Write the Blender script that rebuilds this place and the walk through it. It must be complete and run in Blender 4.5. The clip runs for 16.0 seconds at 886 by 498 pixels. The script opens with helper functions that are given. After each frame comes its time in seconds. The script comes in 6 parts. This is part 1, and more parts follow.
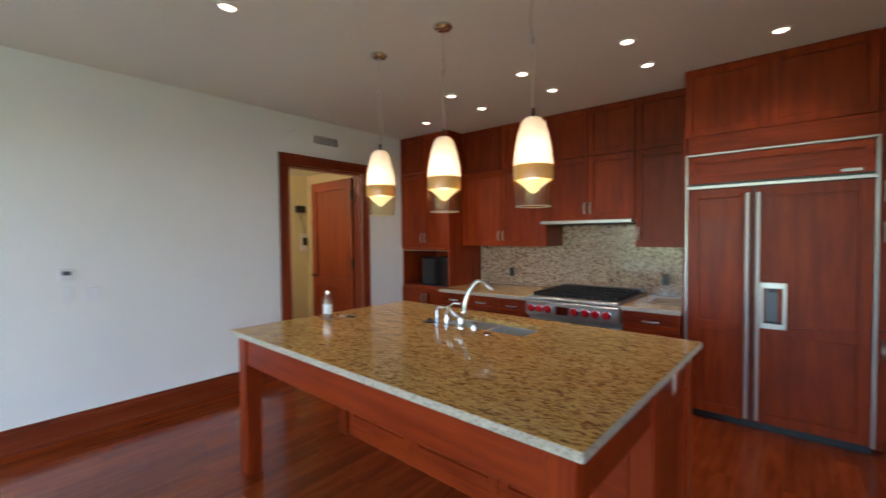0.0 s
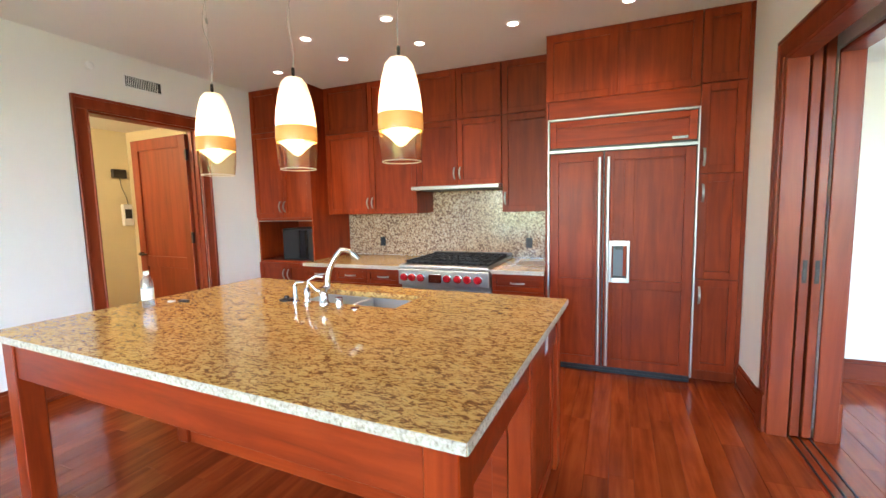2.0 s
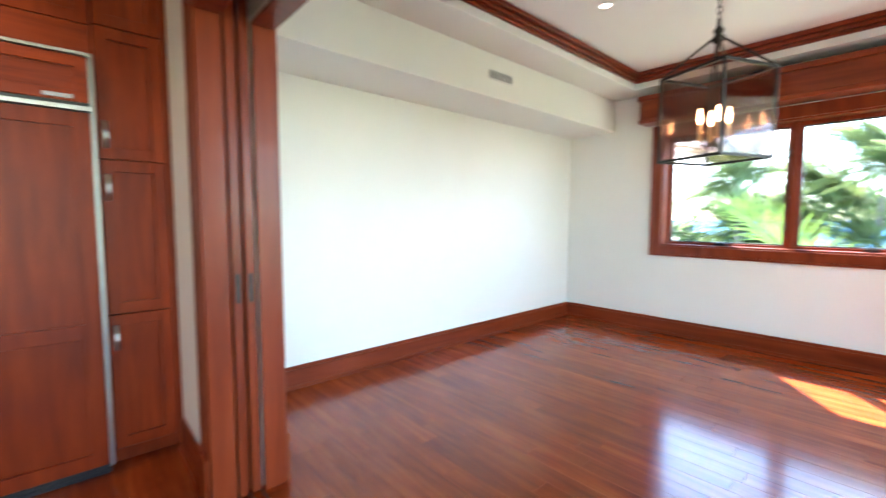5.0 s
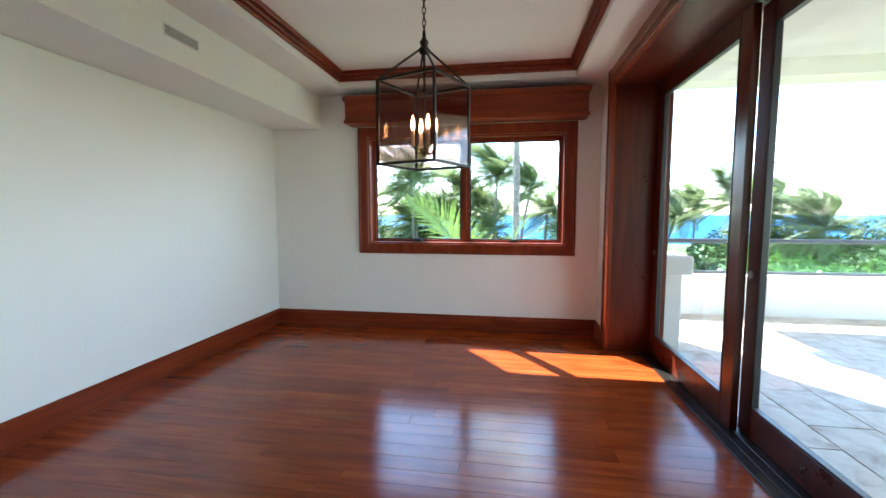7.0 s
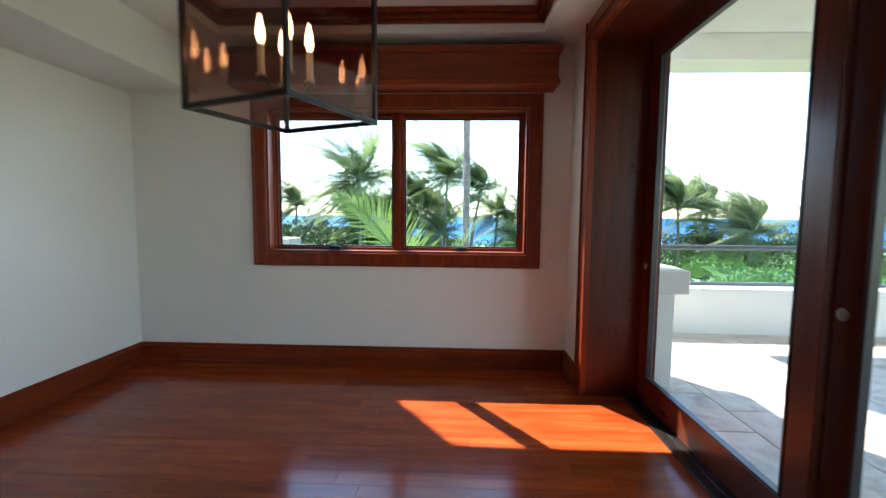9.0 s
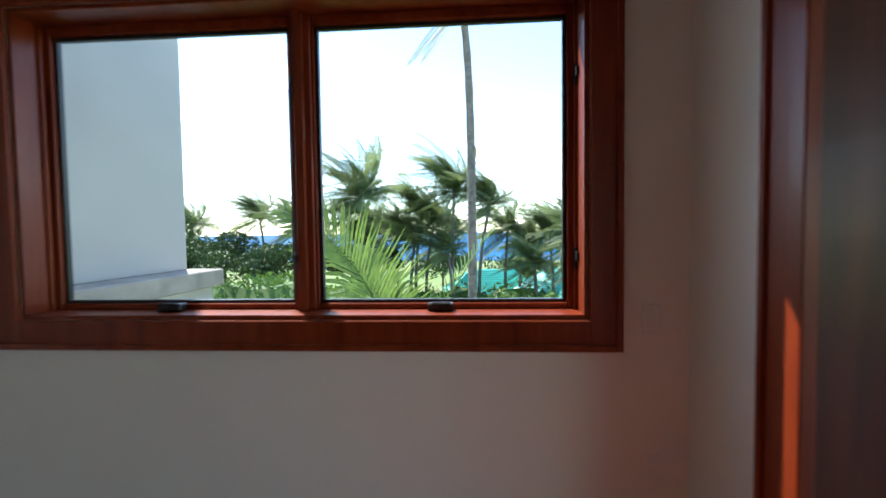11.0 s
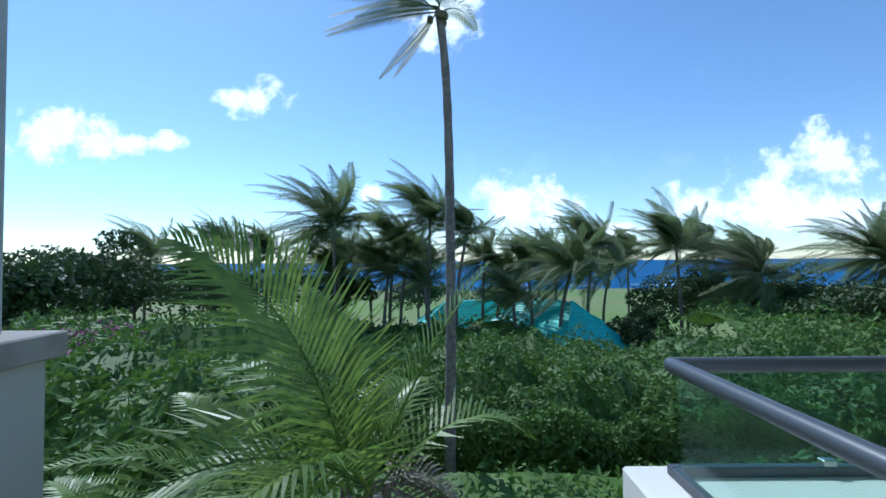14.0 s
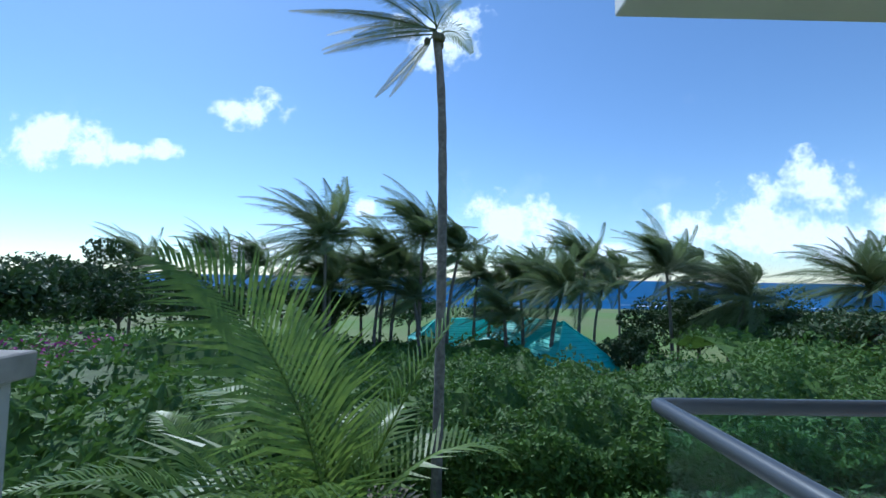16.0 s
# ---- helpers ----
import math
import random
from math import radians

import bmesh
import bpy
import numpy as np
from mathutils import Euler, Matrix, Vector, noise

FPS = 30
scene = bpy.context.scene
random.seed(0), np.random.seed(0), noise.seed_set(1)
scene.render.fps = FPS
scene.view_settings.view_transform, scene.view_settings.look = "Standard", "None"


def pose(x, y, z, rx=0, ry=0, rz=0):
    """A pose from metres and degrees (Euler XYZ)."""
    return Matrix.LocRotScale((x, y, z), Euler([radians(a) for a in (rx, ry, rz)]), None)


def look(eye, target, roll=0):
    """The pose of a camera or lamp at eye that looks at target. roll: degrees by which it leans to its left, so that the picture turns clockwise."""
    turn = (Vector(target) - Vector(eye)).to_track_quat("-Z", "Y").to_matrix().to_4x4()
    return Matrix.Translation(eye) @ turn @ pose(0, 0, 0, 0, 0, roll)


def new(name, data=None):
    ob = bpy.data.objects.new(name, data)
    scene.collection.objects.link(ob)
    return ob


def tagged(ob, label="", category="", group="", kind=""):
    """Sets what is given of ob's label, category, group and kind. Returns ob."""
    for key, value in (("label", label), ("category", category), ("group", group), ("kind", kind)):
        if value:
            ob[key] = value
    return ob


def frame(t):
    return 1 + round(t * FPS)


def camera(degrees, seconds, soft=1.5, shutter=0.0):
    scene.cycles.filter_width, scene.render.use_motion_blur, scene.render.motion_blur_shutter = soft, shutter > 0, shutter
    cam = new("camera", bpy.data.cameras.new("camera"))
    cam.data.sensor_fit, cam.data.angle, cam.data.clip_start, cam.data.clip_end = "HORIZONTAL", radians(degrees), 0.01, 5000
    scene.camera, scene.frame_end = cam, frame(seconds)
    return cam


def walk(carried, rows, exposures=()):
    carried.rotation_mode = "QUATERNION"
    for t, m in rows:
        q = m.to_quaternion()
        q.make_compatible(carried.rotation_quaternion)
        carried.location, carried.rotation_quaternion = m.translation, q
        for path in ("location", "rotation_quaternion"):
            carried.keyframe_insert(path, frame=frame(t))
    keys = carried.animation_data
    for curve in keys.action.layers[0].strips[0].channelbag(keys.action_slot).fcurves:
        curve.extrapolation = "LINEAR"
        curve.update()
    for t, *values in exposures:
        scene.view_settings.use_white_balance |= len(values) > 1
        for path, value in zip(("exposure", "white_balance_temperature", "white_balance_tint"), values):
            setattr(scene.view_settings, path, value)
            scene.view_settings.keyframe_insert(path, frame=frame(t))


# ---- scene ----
cam = camera(93.2, 16.0, shutter=0.5)
PATH = [
    (0, (0.235, 1.253, 1.555), (-1.043, 2.79, 1.493), -0.6),
    (0.5, (0.276, 1.375, 1.528), (-0.735, 3.097, 1.43), 0.1),
    (1, (0.24, 1.448, 1.508), (-0.603, 3.256, 1.367), -0.9),
    (1.5, (0.163, 1.484, 1.501), (-0.613, 3.318, 1.321), -1.2),
    (2, (0.105, 1.52, 1.49), (-0.657, 3.358, 1.288), -1.3),
    (2.4, (0.067, 1.555, 1.493), (-0.654, 3.409, 1.288), -1.8),
    (2.5, (0.073, 1.563, 1.486), (-0.629, 3.425, 1.291), -1.7),
    (3, (0.126, 1.705, 1.488), (-0.336, 3.641, 1.294), -1.8),
    (3.5, (0.269, 1.945, 1.488), (0.188, 3.938, 1.344), -1.1),
    (4, (0.362, 2.128, 1.453), (0.781, 4.079, 1.314), -0.8),
    (4.5, (0.421, 2.387, 1.402), (1.315, 4.172, 1.284), -1.1),
    (5, (0.569, 2.511, 1.39), (1.895, 4.001, 1.243), 0.1),
    (5.2, (0.59, 2.536, 1.408), (2.058, 3.887, 1.275), -1.4),
    (7.3, (0.876, 2.836, 1.441), (2.853, 3.082, 1.271), 0.5),
    (7.5, (0.909, 2.847, 1.431), (2.889, 3.072, 1.26), 0.4),
    (8, (1.184, 2.854, 1.421), (3.169, 3.021, 1.237), -0.1),
    (8.2, (1.35, 2.829, 1.421), (3.338, 2.968, 1.253), 0.5),
    (10.3, (3.475, 2.690, 1.415), (5.469, 2.700, 1.255), -0.9),
    (10.5, (3.705, 2.640, 1.397), (5.699, 2.676, 1.252), -1.8),
    (11, (4.240, 2.630, 1.418), (6.235, 2.757, 1.335), -0.8),
    (11.5, (4.726, 2.612, 1.458), (6.722, 2.723, 1.411), -1.3),
    (12, (5.128, 2.599, 1.491), (7.122, 2.749, 1.54), -1.0),
    (12.5, (5.437, 2.638, 1.502), (7.434, 2.736, 1.561), -0.8),
    (13, (5.613, 2.69, 1.501), (7.612, 2.712, 1.55), -0.6),
    (13.5, (5.672, 2.688, 1.51), (7.671, 2.705, 1.561), -0.6),
    (14, (5.679, 2.681, 1.51), (7.678, 2.692, 1.564), -0.5),
    (14.5, (5.693, 2.672, 1.553), (7.691, 2.699, 1.631), 0.1),
    (15, (5.707, 2.671, 1.596), (7.702, 2.689, 1.74), -0.2),
    (15.5, (5.687, 2.688, 1.597), (7.682, 2.698, 1.737), 0.6),
    (16, (5.721, 2.647, 1.578), (7.717, 2.624, 1.709), 0.9),
]
walk(cam, [(t, look(eye, target, roll)) for t, eye, target, roll in PATH],
     exposures=[(0, 3.25, 6100, 12), (0.5, 3.55, 6200, 12), (1.0, 4.05, 6200, 12), (1.5, 4.35, 6200, 12), (3.0, 4.75, 6200, 12), (3.5, 4.8, 6200, 12), (4.3, 4.5, 6300, 11), (5, 4.1, 6300, 11), (7.3, 3.1, 6200, 8), (8.2, 2.9, 6200, 8), (10.3, 1.85, 6400, 9), (11, 1.75, 6400, 9), (11.6, 1.75, 6200, 6), (12, 1.65, 6000, 2), (12.5, 1.2, 5800, 0), (13.2, 0.55, 5500, 4), (14, 0.15, 5350, 8), (16, 0.0, 5250, 9)])

# ---- world and light ----
SUN_DIR = Vector((0.51, 0.37, 0.78)).normalized()
SUN_ELEV = math.asin(SUN_DIR.z)

world = bpy.data.worlds.new("sky")
scene.world = world
world.use_nodes = True
wn, wl = world.node_tree.nodes, world.node_tree.links
wn.clear()
w_out = wn.new("ShaderNodeOutputWorld")
w_bg = wn.new("ShaderNodeBackground")
w_sky = wn.new("ShaderNodeTexSky")
w_sky.sky_type = "NISHITA"
w_sky.sun_disc = False
w_sky.sun_elevation = SUN_ELEV
w_sky.sun_rotation = radians(51)
w_sky.air_density, w_sky.dust_density, w_sky.ozone_density = 1.0, 0.15, 3.0
w_tc = wn.new("ShaderNodeTexCoord")
w_sep = wn.new("ShaderNodeSeparateXYZ")
w_mix = wn.new("ShaderNodeMix")
w_mix.data_type = "RGBA"
w_mix.inputs["B"].default_value = (8.0, 8.3, 8.9, 1)


def w_math(op, a, b, clamp=False):
    q = wn.new("ShaderNodeMath")
    q.operation, q.use_clamp = op, clamp
    for k, v in enumerate((a, b)):
        if isinstance(v, (int, float)):
            q.inputs[k].default_value = v
        else:
            wl.new(v, q.inputs[k])
    return q.outputs[0]


def w_noise(vec, scale, detail):
    q = wn.new("ShaderNodeTexNoise")
    q.inputs["Scale"].default_value, q.inputs["Detail"].default_value, q.inputs["Roughness"].default_value = scale, detail, 0.6
    wl.new(vec, q.inputs["Vector"])
    return q.outputs["Fac"]


# fair-weather cumulus over the sea: bearing to the right, height over the horizon, half width, half height
CLOUDS = [(-.92, .315, .22, .09), (-.72, .29, .15, .035), (-.47, .40, .13, .06), (.0, .60, .16, .11), (.18, .13, .20, .10), (-.17, .165, .05, .03),
          (.92, .225, .13, .12), (.79, .175, .15, .10), (.88, .10, .32, .07), (.58, .12, .12, .07), (.40, .07, .12, .03), (1.15, .16, .18, .07), (-.45, .06, .20, .03)]
wl.new(w_tc.outputs["Generated"], w_sep.inputs["Vector"])
w_x = w_math("MAXIMUM", w_sep.outputs["X"], 0.05)
w_uv = wn.new("ShaderNodeCombineXYZ")
wl.new(w_math("DIVIDE", w_math("MULTIPLY", w_sep.outputs["Y"], -1.0), w_x), w_uv.inputs[0])
wl.new(w_math("DIVIDE", w_sep.outputs["Z"], w_x), w_uv.inputs[1])
w_sum = 0.0
for cu, cv, ru, rv in CLOUDS:
    w_m = wn.new("ShaderNodeMapping")
    w_m.vector_type = "TEXTURE"
    w_m.inputs["Location"].default_value, w_m.inputs["Scale"].default_value = (cu, cv, 0), (ru, rv, 1)
    wl.new(w_uv.outputs[0], w_m.inputs["Vector"])
    w_len = wn.new("ShaderNodeVectorMath")
    w_len.operation = "LENGTH"
    wl.new(w_m.outputs[0], w_len.inputs[0])
    w_sum = w_math("MAXIMUM", w_math("SUBTRACT", 1.0, w_len.outputs["Value"], True), w_sum)
w_puff = w_math("ADD", w_math("MULTIPLY", w_math("SUBTRACT", w_noise(w_uv.outputs[0], 13.0, 9.0), 0.5), 4.6), w_math("MULTIPLY", w_sum, 1.7))
w_soft = wn.new("ShaderNodeMapRange")
w_soft.interpolation_type = "SMOOTHSTEP"
w_soft.inputs["From Min"].default_value, w_soft.inputs["From Max"].default_value = 0.30, 1.25
wl.new(w_puff, w_soft.inputs["Value"])
# thin wisps elsewhere
w_thin = wn.new("ShaderNodeMapRange")
w_thin.inputs["From Min"].default_value, w_thin.inputs["From Max"].default_value, w_thin.inputs["To Max"].default_value = 0.58, 0.78, 0.25
wl.new(w_noise(w_tc.outputs["Generated"], 3.0, 6.0), w_thin.inputs["Value"])
w_some = w_math("MULTIPLY", w_soft.outputs["Result"], w_math("GREATER_THAN", w_sum, 0.001))
wl.new(w_math("MULTIPLY", w_math("MAXIMUM", w_some, w_thin.outputs["Result"]), 0.92), w_mix.inputs["Factor"])
wl.new(w_sky.outputs["Color"], w_mix.inputs["A"])
wl.new(w_mix.outputs["Result"], w_bg.inputs["Color"])
wl.new(w_bg.outputs["Background"], w_out.inputs["Surface"])
w_bg.inputs["Strength"].default_value = 0.15

sun_data = bpy.data.lights.new("sun", "SUN")
sun_data.energy, sun_data.angle, sun_data.color = 3.6, radians(0.53), (1.0, 0.95, 0.87)
sun_ob = new("sun", sun_data)
sun_ob.matrix_world = look(SUN_DIR * 60, (0, 0, 0))


def area_light(name, eye, target, sx, sy, power, color):
    d = bpy.data.lights.new(name, "AREA")
    d.shape, d.size, d.size_y, d.energy, d.color = "RECTANGLE", sx, sy, power, color
    ob = new(name, d)
    ob.matrix_world = look(eye, target)
    return ob


# fill lamps for sky light, in great room openings that are assumed and unseen
area_light("fill_light_great_room", (-1.5, -2.45, 1.45), (-1.5, 3, 1.2), 4.4, 2.3, 0.25, (0.80, 0.90, 1.0))
# added to brighten the kitchen's west wall from the east
area_light("fill_light_great_room_lanai", (1.30, -.9, 1.35), (-4, -.7, 1.3), 2.7, 2.4, 1.8, (0.82, 0.91, 1.0))
area_light("sky_light_window", (6.02, 3.36, 1.75), (0, 3.36, 0.9), 2.2, 1.15, 0.75, (0.88, 0.94, 1.0))
area_light("sky_light_lanai", (3.5, 1.18, 1.4), (3.5, 5, 1.2), 3.4, 2.3, 0.9, (1.0, 0.97, 0.93))

# ---- materials ----


def material(name, rough=0.5, metal=0.0, coat=0.0):
    m = bpy.data.materials.new(name)
    m.use_nodes = True
    n, l = m.node_tree.nodes, m.node_tree.links
    b = n["Principled BSDF"]
    b.inputs["Roughness"].default_value = rough
    b.inputs["Metallic"].default_value = metal
    b.inputs["Coat Weight"].default_value = coat
    return m, n, l, b


def tex(n, l, scale=(1, 1, 1), rand=False, kind="Object"):
    tc = n.new("ShaderNodeTexCoord")
    mp = n.new("ShaderNodeMapping")
    mp.inputs["Scale"].default_value = scale
    l.new(tc.outputs[kind], mp.inputs["Vector"])
    if rand:
        oi = n.new("ShaderNodeObjectInfo")
        mu = n.new("ShaderNodeMath")
        mu.operation, mu.inputs[1].default_value = "MULTIPLY", 37.0
        l.new(oi.outputs["Random"], mu.inputs[0])
        cx = n.new("ShaderNodeCombineXYZ")
        l.new(mu.outputs[0], cx.inputs[0]), l.new(mu.outputs[0], cx.inputs[1]), l.new(mu.outputs[0], cx.inputs[2])
        l.new(cx.outputs[0], mp.inputs["Location"])
    return mp.outputs["Vector"]


def noise_tex(n, l, vec, scale, detail=4.0, rough=0.55, distort=0.0):
    t = n.new("ShaderNodeTexNoise")
    t.inputs["Scale"].default_value, t.inputs["Detail"].default_value = scale, detail
    t.inputs["Roughness"].default_value, t.inputs["Distortion"].default_value = rough, distort
    l.new(vec, t.inputs["Vector"])
    return t.outputs["Fac"]


def ramp(n, l, fac, stops):
    r = n.new("ShaderNodeValToRGB")
    e = r.color_ramp.elements
    while len(e) < len(stops):
        e.new(0.5)
    for el, (p, c) in zip(e, stops):
        el.position, el.color = p, (*c, 1)
    l.new(fac, r.inputs["Fac"])
    return r.outputs["Color"]


def mix(n, l, fac, a, b, mode="MIX"):
    x = n.new("ShaderNodeMix")
    x.data_type, x.blend_type = "RGBA", mode
    for sock, v in (("Factor", fac), ("A", a), ("B", b)):
        if isinstance(v, (int, float)):
            x.inputs[sock].default_value = v
        elif isinstance(v, tuple):
            x.inputs[sock].default_value = (*v, 1)
        else:
            l.new(v, x.inputs[sock])
    return x.outputs["Result"]


def bump(n, l, b, height, strength=0.2, dist=0.01):
    bp = n.new("ShaderNodeBump")
    bp.inputs["Strength"].default_value, bp.inputs["Distance"].default_value = strength, dist
    l.new(height, bp.inputs["Height"])
    l.new(bp.outputs["Normal"], b.inputs["Normal"])


def wood(name, dark, mid, light, along, rough=0.3, coat=0.3, tone=0.25, grain=1.0, spec=0.3, relief=0.06):
    """Stained wood; along: the axis index of the grain."""
    m, n, l, b = material(name, rough, 0, coat)
    b.inputs["Specular IOR Level"].default_value = spec
    sc = [14.0 * grain] * 3
    sc[along] = 1.1 * grain
    v = tex(n, l, tuple(sc), rand=True)
    g = noise_tex(n, l, v, 1.6, 6, 0.6, 0.6)
    col = ramp(n, l, g, [(0.28, dark), (0.5, mid), (0.75, light)])
    v2 = tex(n, l, (1.5, 1.5, 1.5), rand=True)
    blotch = noise_tex(n, l, v2, 2.2, 3)
    col = mix(n, l, tone, col, ramp(n, l, blotch, [(0.3, dark), (0.7, light)]))
    oi = n.new("ShaderNodeObjectInfo")
    hv = n.new("ShaderNodeHueSaturation")
    mr = n.new("ShaderNodeMapRange")
    mr.inputs["To Min"].default_value, mr.inputs["To Max"].default_value = 1 - tone * 0.9, 1 + tone * 0.7
    l.new(oi.outputs["Random"], mr.inputs["Value"])
    l.new(mr.outputs["Result"], hv.inputs["Value"])
    l.new(col, hv.inputs["Color"])
    l.new(hv.outputs["Color"], b.inputs["Base Color"])
    rr = n.new("ShaderNodeMapRange")
    rr.inputs["To Min"].default_value, rr.inputs["To Max"].default_value = rough * 0.75, rough * 1.35
    l.new(blotch, rr.inputs["Value"])
    l.new(rr.outputs["Result"], b.inputs["Roughness"])
    bump(n, l, b, g, relief, 0.004)
    return m


def plain(name, color, rough=0.5, metal=0.0, var=0.08, scale=6.0, bumpy=0.0, fine=80.0, coat=0.0):
    m, n, l, b = material(name, rough, metal, coat)
    v = tex(n, l)
    f = noise_tex(n, l, v, scale, 5)
    lo = tuple(c * (1 - var) for c in color)
    hi = tuple(min(1, c * (1 + var)) for c in color)
    l.new(ramp(n, l, f, [(0.3, lo), (0.7, hi)]), b.inputs["Base Color"])
    if bumpy:
        bump(n, l, b, noise_tex(n, l, v, fine, 3), bumpy, 0.003)
    return m


def glass(name, color=(1, 1, 1), rough=0.0, mirror=0.07):
    """Thin clear glass: mostly see-through, with gloss that grows at grazing angles."""
    m = bpy.data.materials.new(name)
    m.use_nodes = True
    n, l = m.node_tree.nodes, m.node_tree.links
    n.clear()
    o = n.new("ShaderNodeOutputMaterial")
    t = n.new("ShaderNodeBsdfTransparent")
    t.inputs["Color"].default_value = (*color, 1)
    g = n.new("ShaderNodeBsdfGlossy")
    g.inputs["Roughness"].default_value = rough
    w = n.new("ShaderNodeLayerWeight")
    w.inputs["Blend"].default_value = 0.5
    p = n.new("ShaderNodeMath")
    p.operation, p.inputs[1].default_value = "POWER", 5.0
    q = n.new("ShaderNodeMath")
    q.operation, q.inputs[1].default_value, q.inputs[2].default_value = "MULTIPLY_ADD", 0.85, mirror * 0.5
    s = n.new("ShaderNodeMixShader")
    l.new(w.outputs["Facing"], p.inputs[0]), l.new(p.outputs[0], q.inputs[0])
    l.new(q.outputs[0], s.inputs["Fac"]), l.new(t.outputs[0], s.inputs[1]), l.new(g.outputs[0], s.inputs[2])
    l.new(s.outputs[0], o.inputs["Surface"])
    return m


def glow(name, color, strength):
    m, n, l, b = material(name, 0.4)
    b.inputs["Base Color"].default_value = (*color, 1)
    b.inputs["Emission Color"].default_value = (*color, 1)
    b.inputs["Emission Strength"].default_value = strength
    return m


def leafy(name, dark, light, rough=0.45, trans=0.25):
    m, n, l, b = material(name, rough)
    v = tex(n, l, kind="Object")
    f = noise_tex(n, l, v, 1.3, 4)
    f2 = noise_tex(n, l, v, 11.0, 2)
    col = mix(n, l, 0.5, ramp(n, l, f, [(0.3, dark), (0.7, light)]), ramp(n, l, f2, [(0.3, dark), (0.7, light)]))
    l.new(col, b.inputs["Base Color"])
    tr = n.new("ShaderNodeBsdfTranslucent")
    l.new(col, tr.inputs["Color"])
    s = n.new("ShaderNodeMixShader")
    s.inputs["Fac"].default_value = trans
    l.new(b.outputs[0], s.inputs[1]), l.new(tr.outputs[0], s.inputs[2])
    l.new(s.outputs[0], n["Material Output"].inputs["Surface"])
    return m


M_CAB = wood("cabinet_wood", (0.125, 0.0115, 0.0018), (0.22, 0.0245, 0.0035), (0.31, 0.043, 0.0065), 2, 0.36, 0.0, 0.22, 0.8, 0.2)
M_CABX = wood("cabinet_wood_level", (0.125, 0.0115, 0.0018), (0.22, 0.0245, 0.0035), (0.31, 0.043, 0.0065), 0, 0.36, 0.0, 0.22, 0.8, 0.2)
M_TRIM = wood("trim_wood", (0.12, 0.0145, 0.0035), (0.195, 0.029, 0.0075), (0.26, 0.046, 0.013), 2, 0.32, 0.06, 0.10, 0.6)
M_TRIMX = wood("trim_wood_x", (0.12, 0.0145, 0.0035), (0.195, 0.029, 0.0075), (0.26, 0.046, 0.013), 0, 0.32, 0.06, 0.10, 0.6)
M_TRIMY = wood("trim_wood_y", (0.12, 0.0145, 0.0035), (0.195, 0.029, 0.0075), (0.26, 0.046, 0.013), 1, 0.32, 0.06, 0.10, 0.6)
M_PLANK = wood("floor_plank_wood", (0.15, 0.018, 0.004), (0.275, 0.043, 0.009), (0.40, 0.085, 0.019), 1, 0.17, 0.08, 0.2, 0.7, 0.36, 0.0)
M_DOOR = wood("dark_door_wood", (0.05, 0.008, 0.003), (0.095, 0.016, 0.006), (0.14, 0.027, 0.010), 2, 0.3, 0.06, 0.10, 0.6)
M_WALL = plain("wall_paint", (0.80, 0.79, 0.755), 0.6, var=0.015, scale=1.5, bumpy=0.05, fine=160)
M_CEIL = plain("ceiling_paint", (0.78, 0.765, 0.74), 0.7, var=0.012, scale=1.5, bumpy=0.05, fine=160)
M_STEEL = plain("brushed_steel", (0.46, 0.45, 0.43), 0.36, 1.0, var=0.06, scale=3.0)
M_CHROME = plain("chrome", (0.62, 0.61, 0.60), 0.12, 1.0, var=0.02)
M_BLACK = plain("black_plastic", (0.012, 0.012, 0.013), 0.35, var=0.2)
M_IRON = plain("cast_iron", (0.018, 0.018, 0.02), 0.55, 0.3, var=0.3, scale=30)
M_RED = plain("red_knob", (0.45, 0.008, 0.015), 0.25, var=0.06)
M_DARKGLASS = plain("dark_glass", (0.01, 0.01, 0.012), 0.08, var=0.1)
M_WHITE = plain("white_plastic", (0.78, 0.78, 0.77), 0.35, var=0.02)
M_BRONZE = plain("dark_bronze", (0.035, 0.03, 0.028), 0.4, 0.8, var=0.25, scale=20)
M_GLASS = glass("window_glass", (0.96, 0.98, 0.98), 0.0, 0.012)
M_RAILGLASS = glass("railing_glass", (0.80, 0.93, 0.90))
M_SMOKE = glass("seeded_lantern_glass", (0.84, 0.72, 0.68))
M_STUCCO = plain("exterior_stucco", (0.72, 0.70, 0.66), 0.85, var=0.06, scale=2.0, bumpy=0.25, fine=60)
# stucco of the wing, with the shade on its side put into a greyer colour
M_WING = plain("shaded_stucco", (0.46, 0.45, 0.43), 0.88, var=0.07, scale=1.6, bumpy=0.25, fine=60)
M_CONC = plain("weathered_ledge", (0.33, 0.30, 0.27), 0.9, var=0.22, scale=5.0, bumpy=0.3, fine=40)
M_RAIL = plain("grey_painted_metal", (0.075, 0.085, 0.10), 0.4, 0.2, var=0.05)
M_CORD = plain("clear_cord", (0.45, 0.42, 0.38), 0.4)
M_TRUNK = plain("palm_trunk", (0.19, 0.165, 0.14), 0.9, var=0.4, scale=9.0, bumpy=0.5, fine=25)
M_FROND = leafy("palm_frond", (0.085, 0.125, 0.045), (0.24, 0.30, 0.12), 0.6, 0.5)
M_FROND_NEAR = leafy("areca_frond", (0.06, 0.13, 0.035), (0.29, 0.41, 0.075), 0.40, 0.50)
M_DRY = leafy("dry_frond", (0.16, 0.13, 0.09), (0.30, 0.26, 0.19), 0.8, 0.1)
M_HEDGE = leafy("hedge_leaf", (0.045, 0.10, 0.016), (0.16, 0.28, 0.048), 0.62, 0.3)
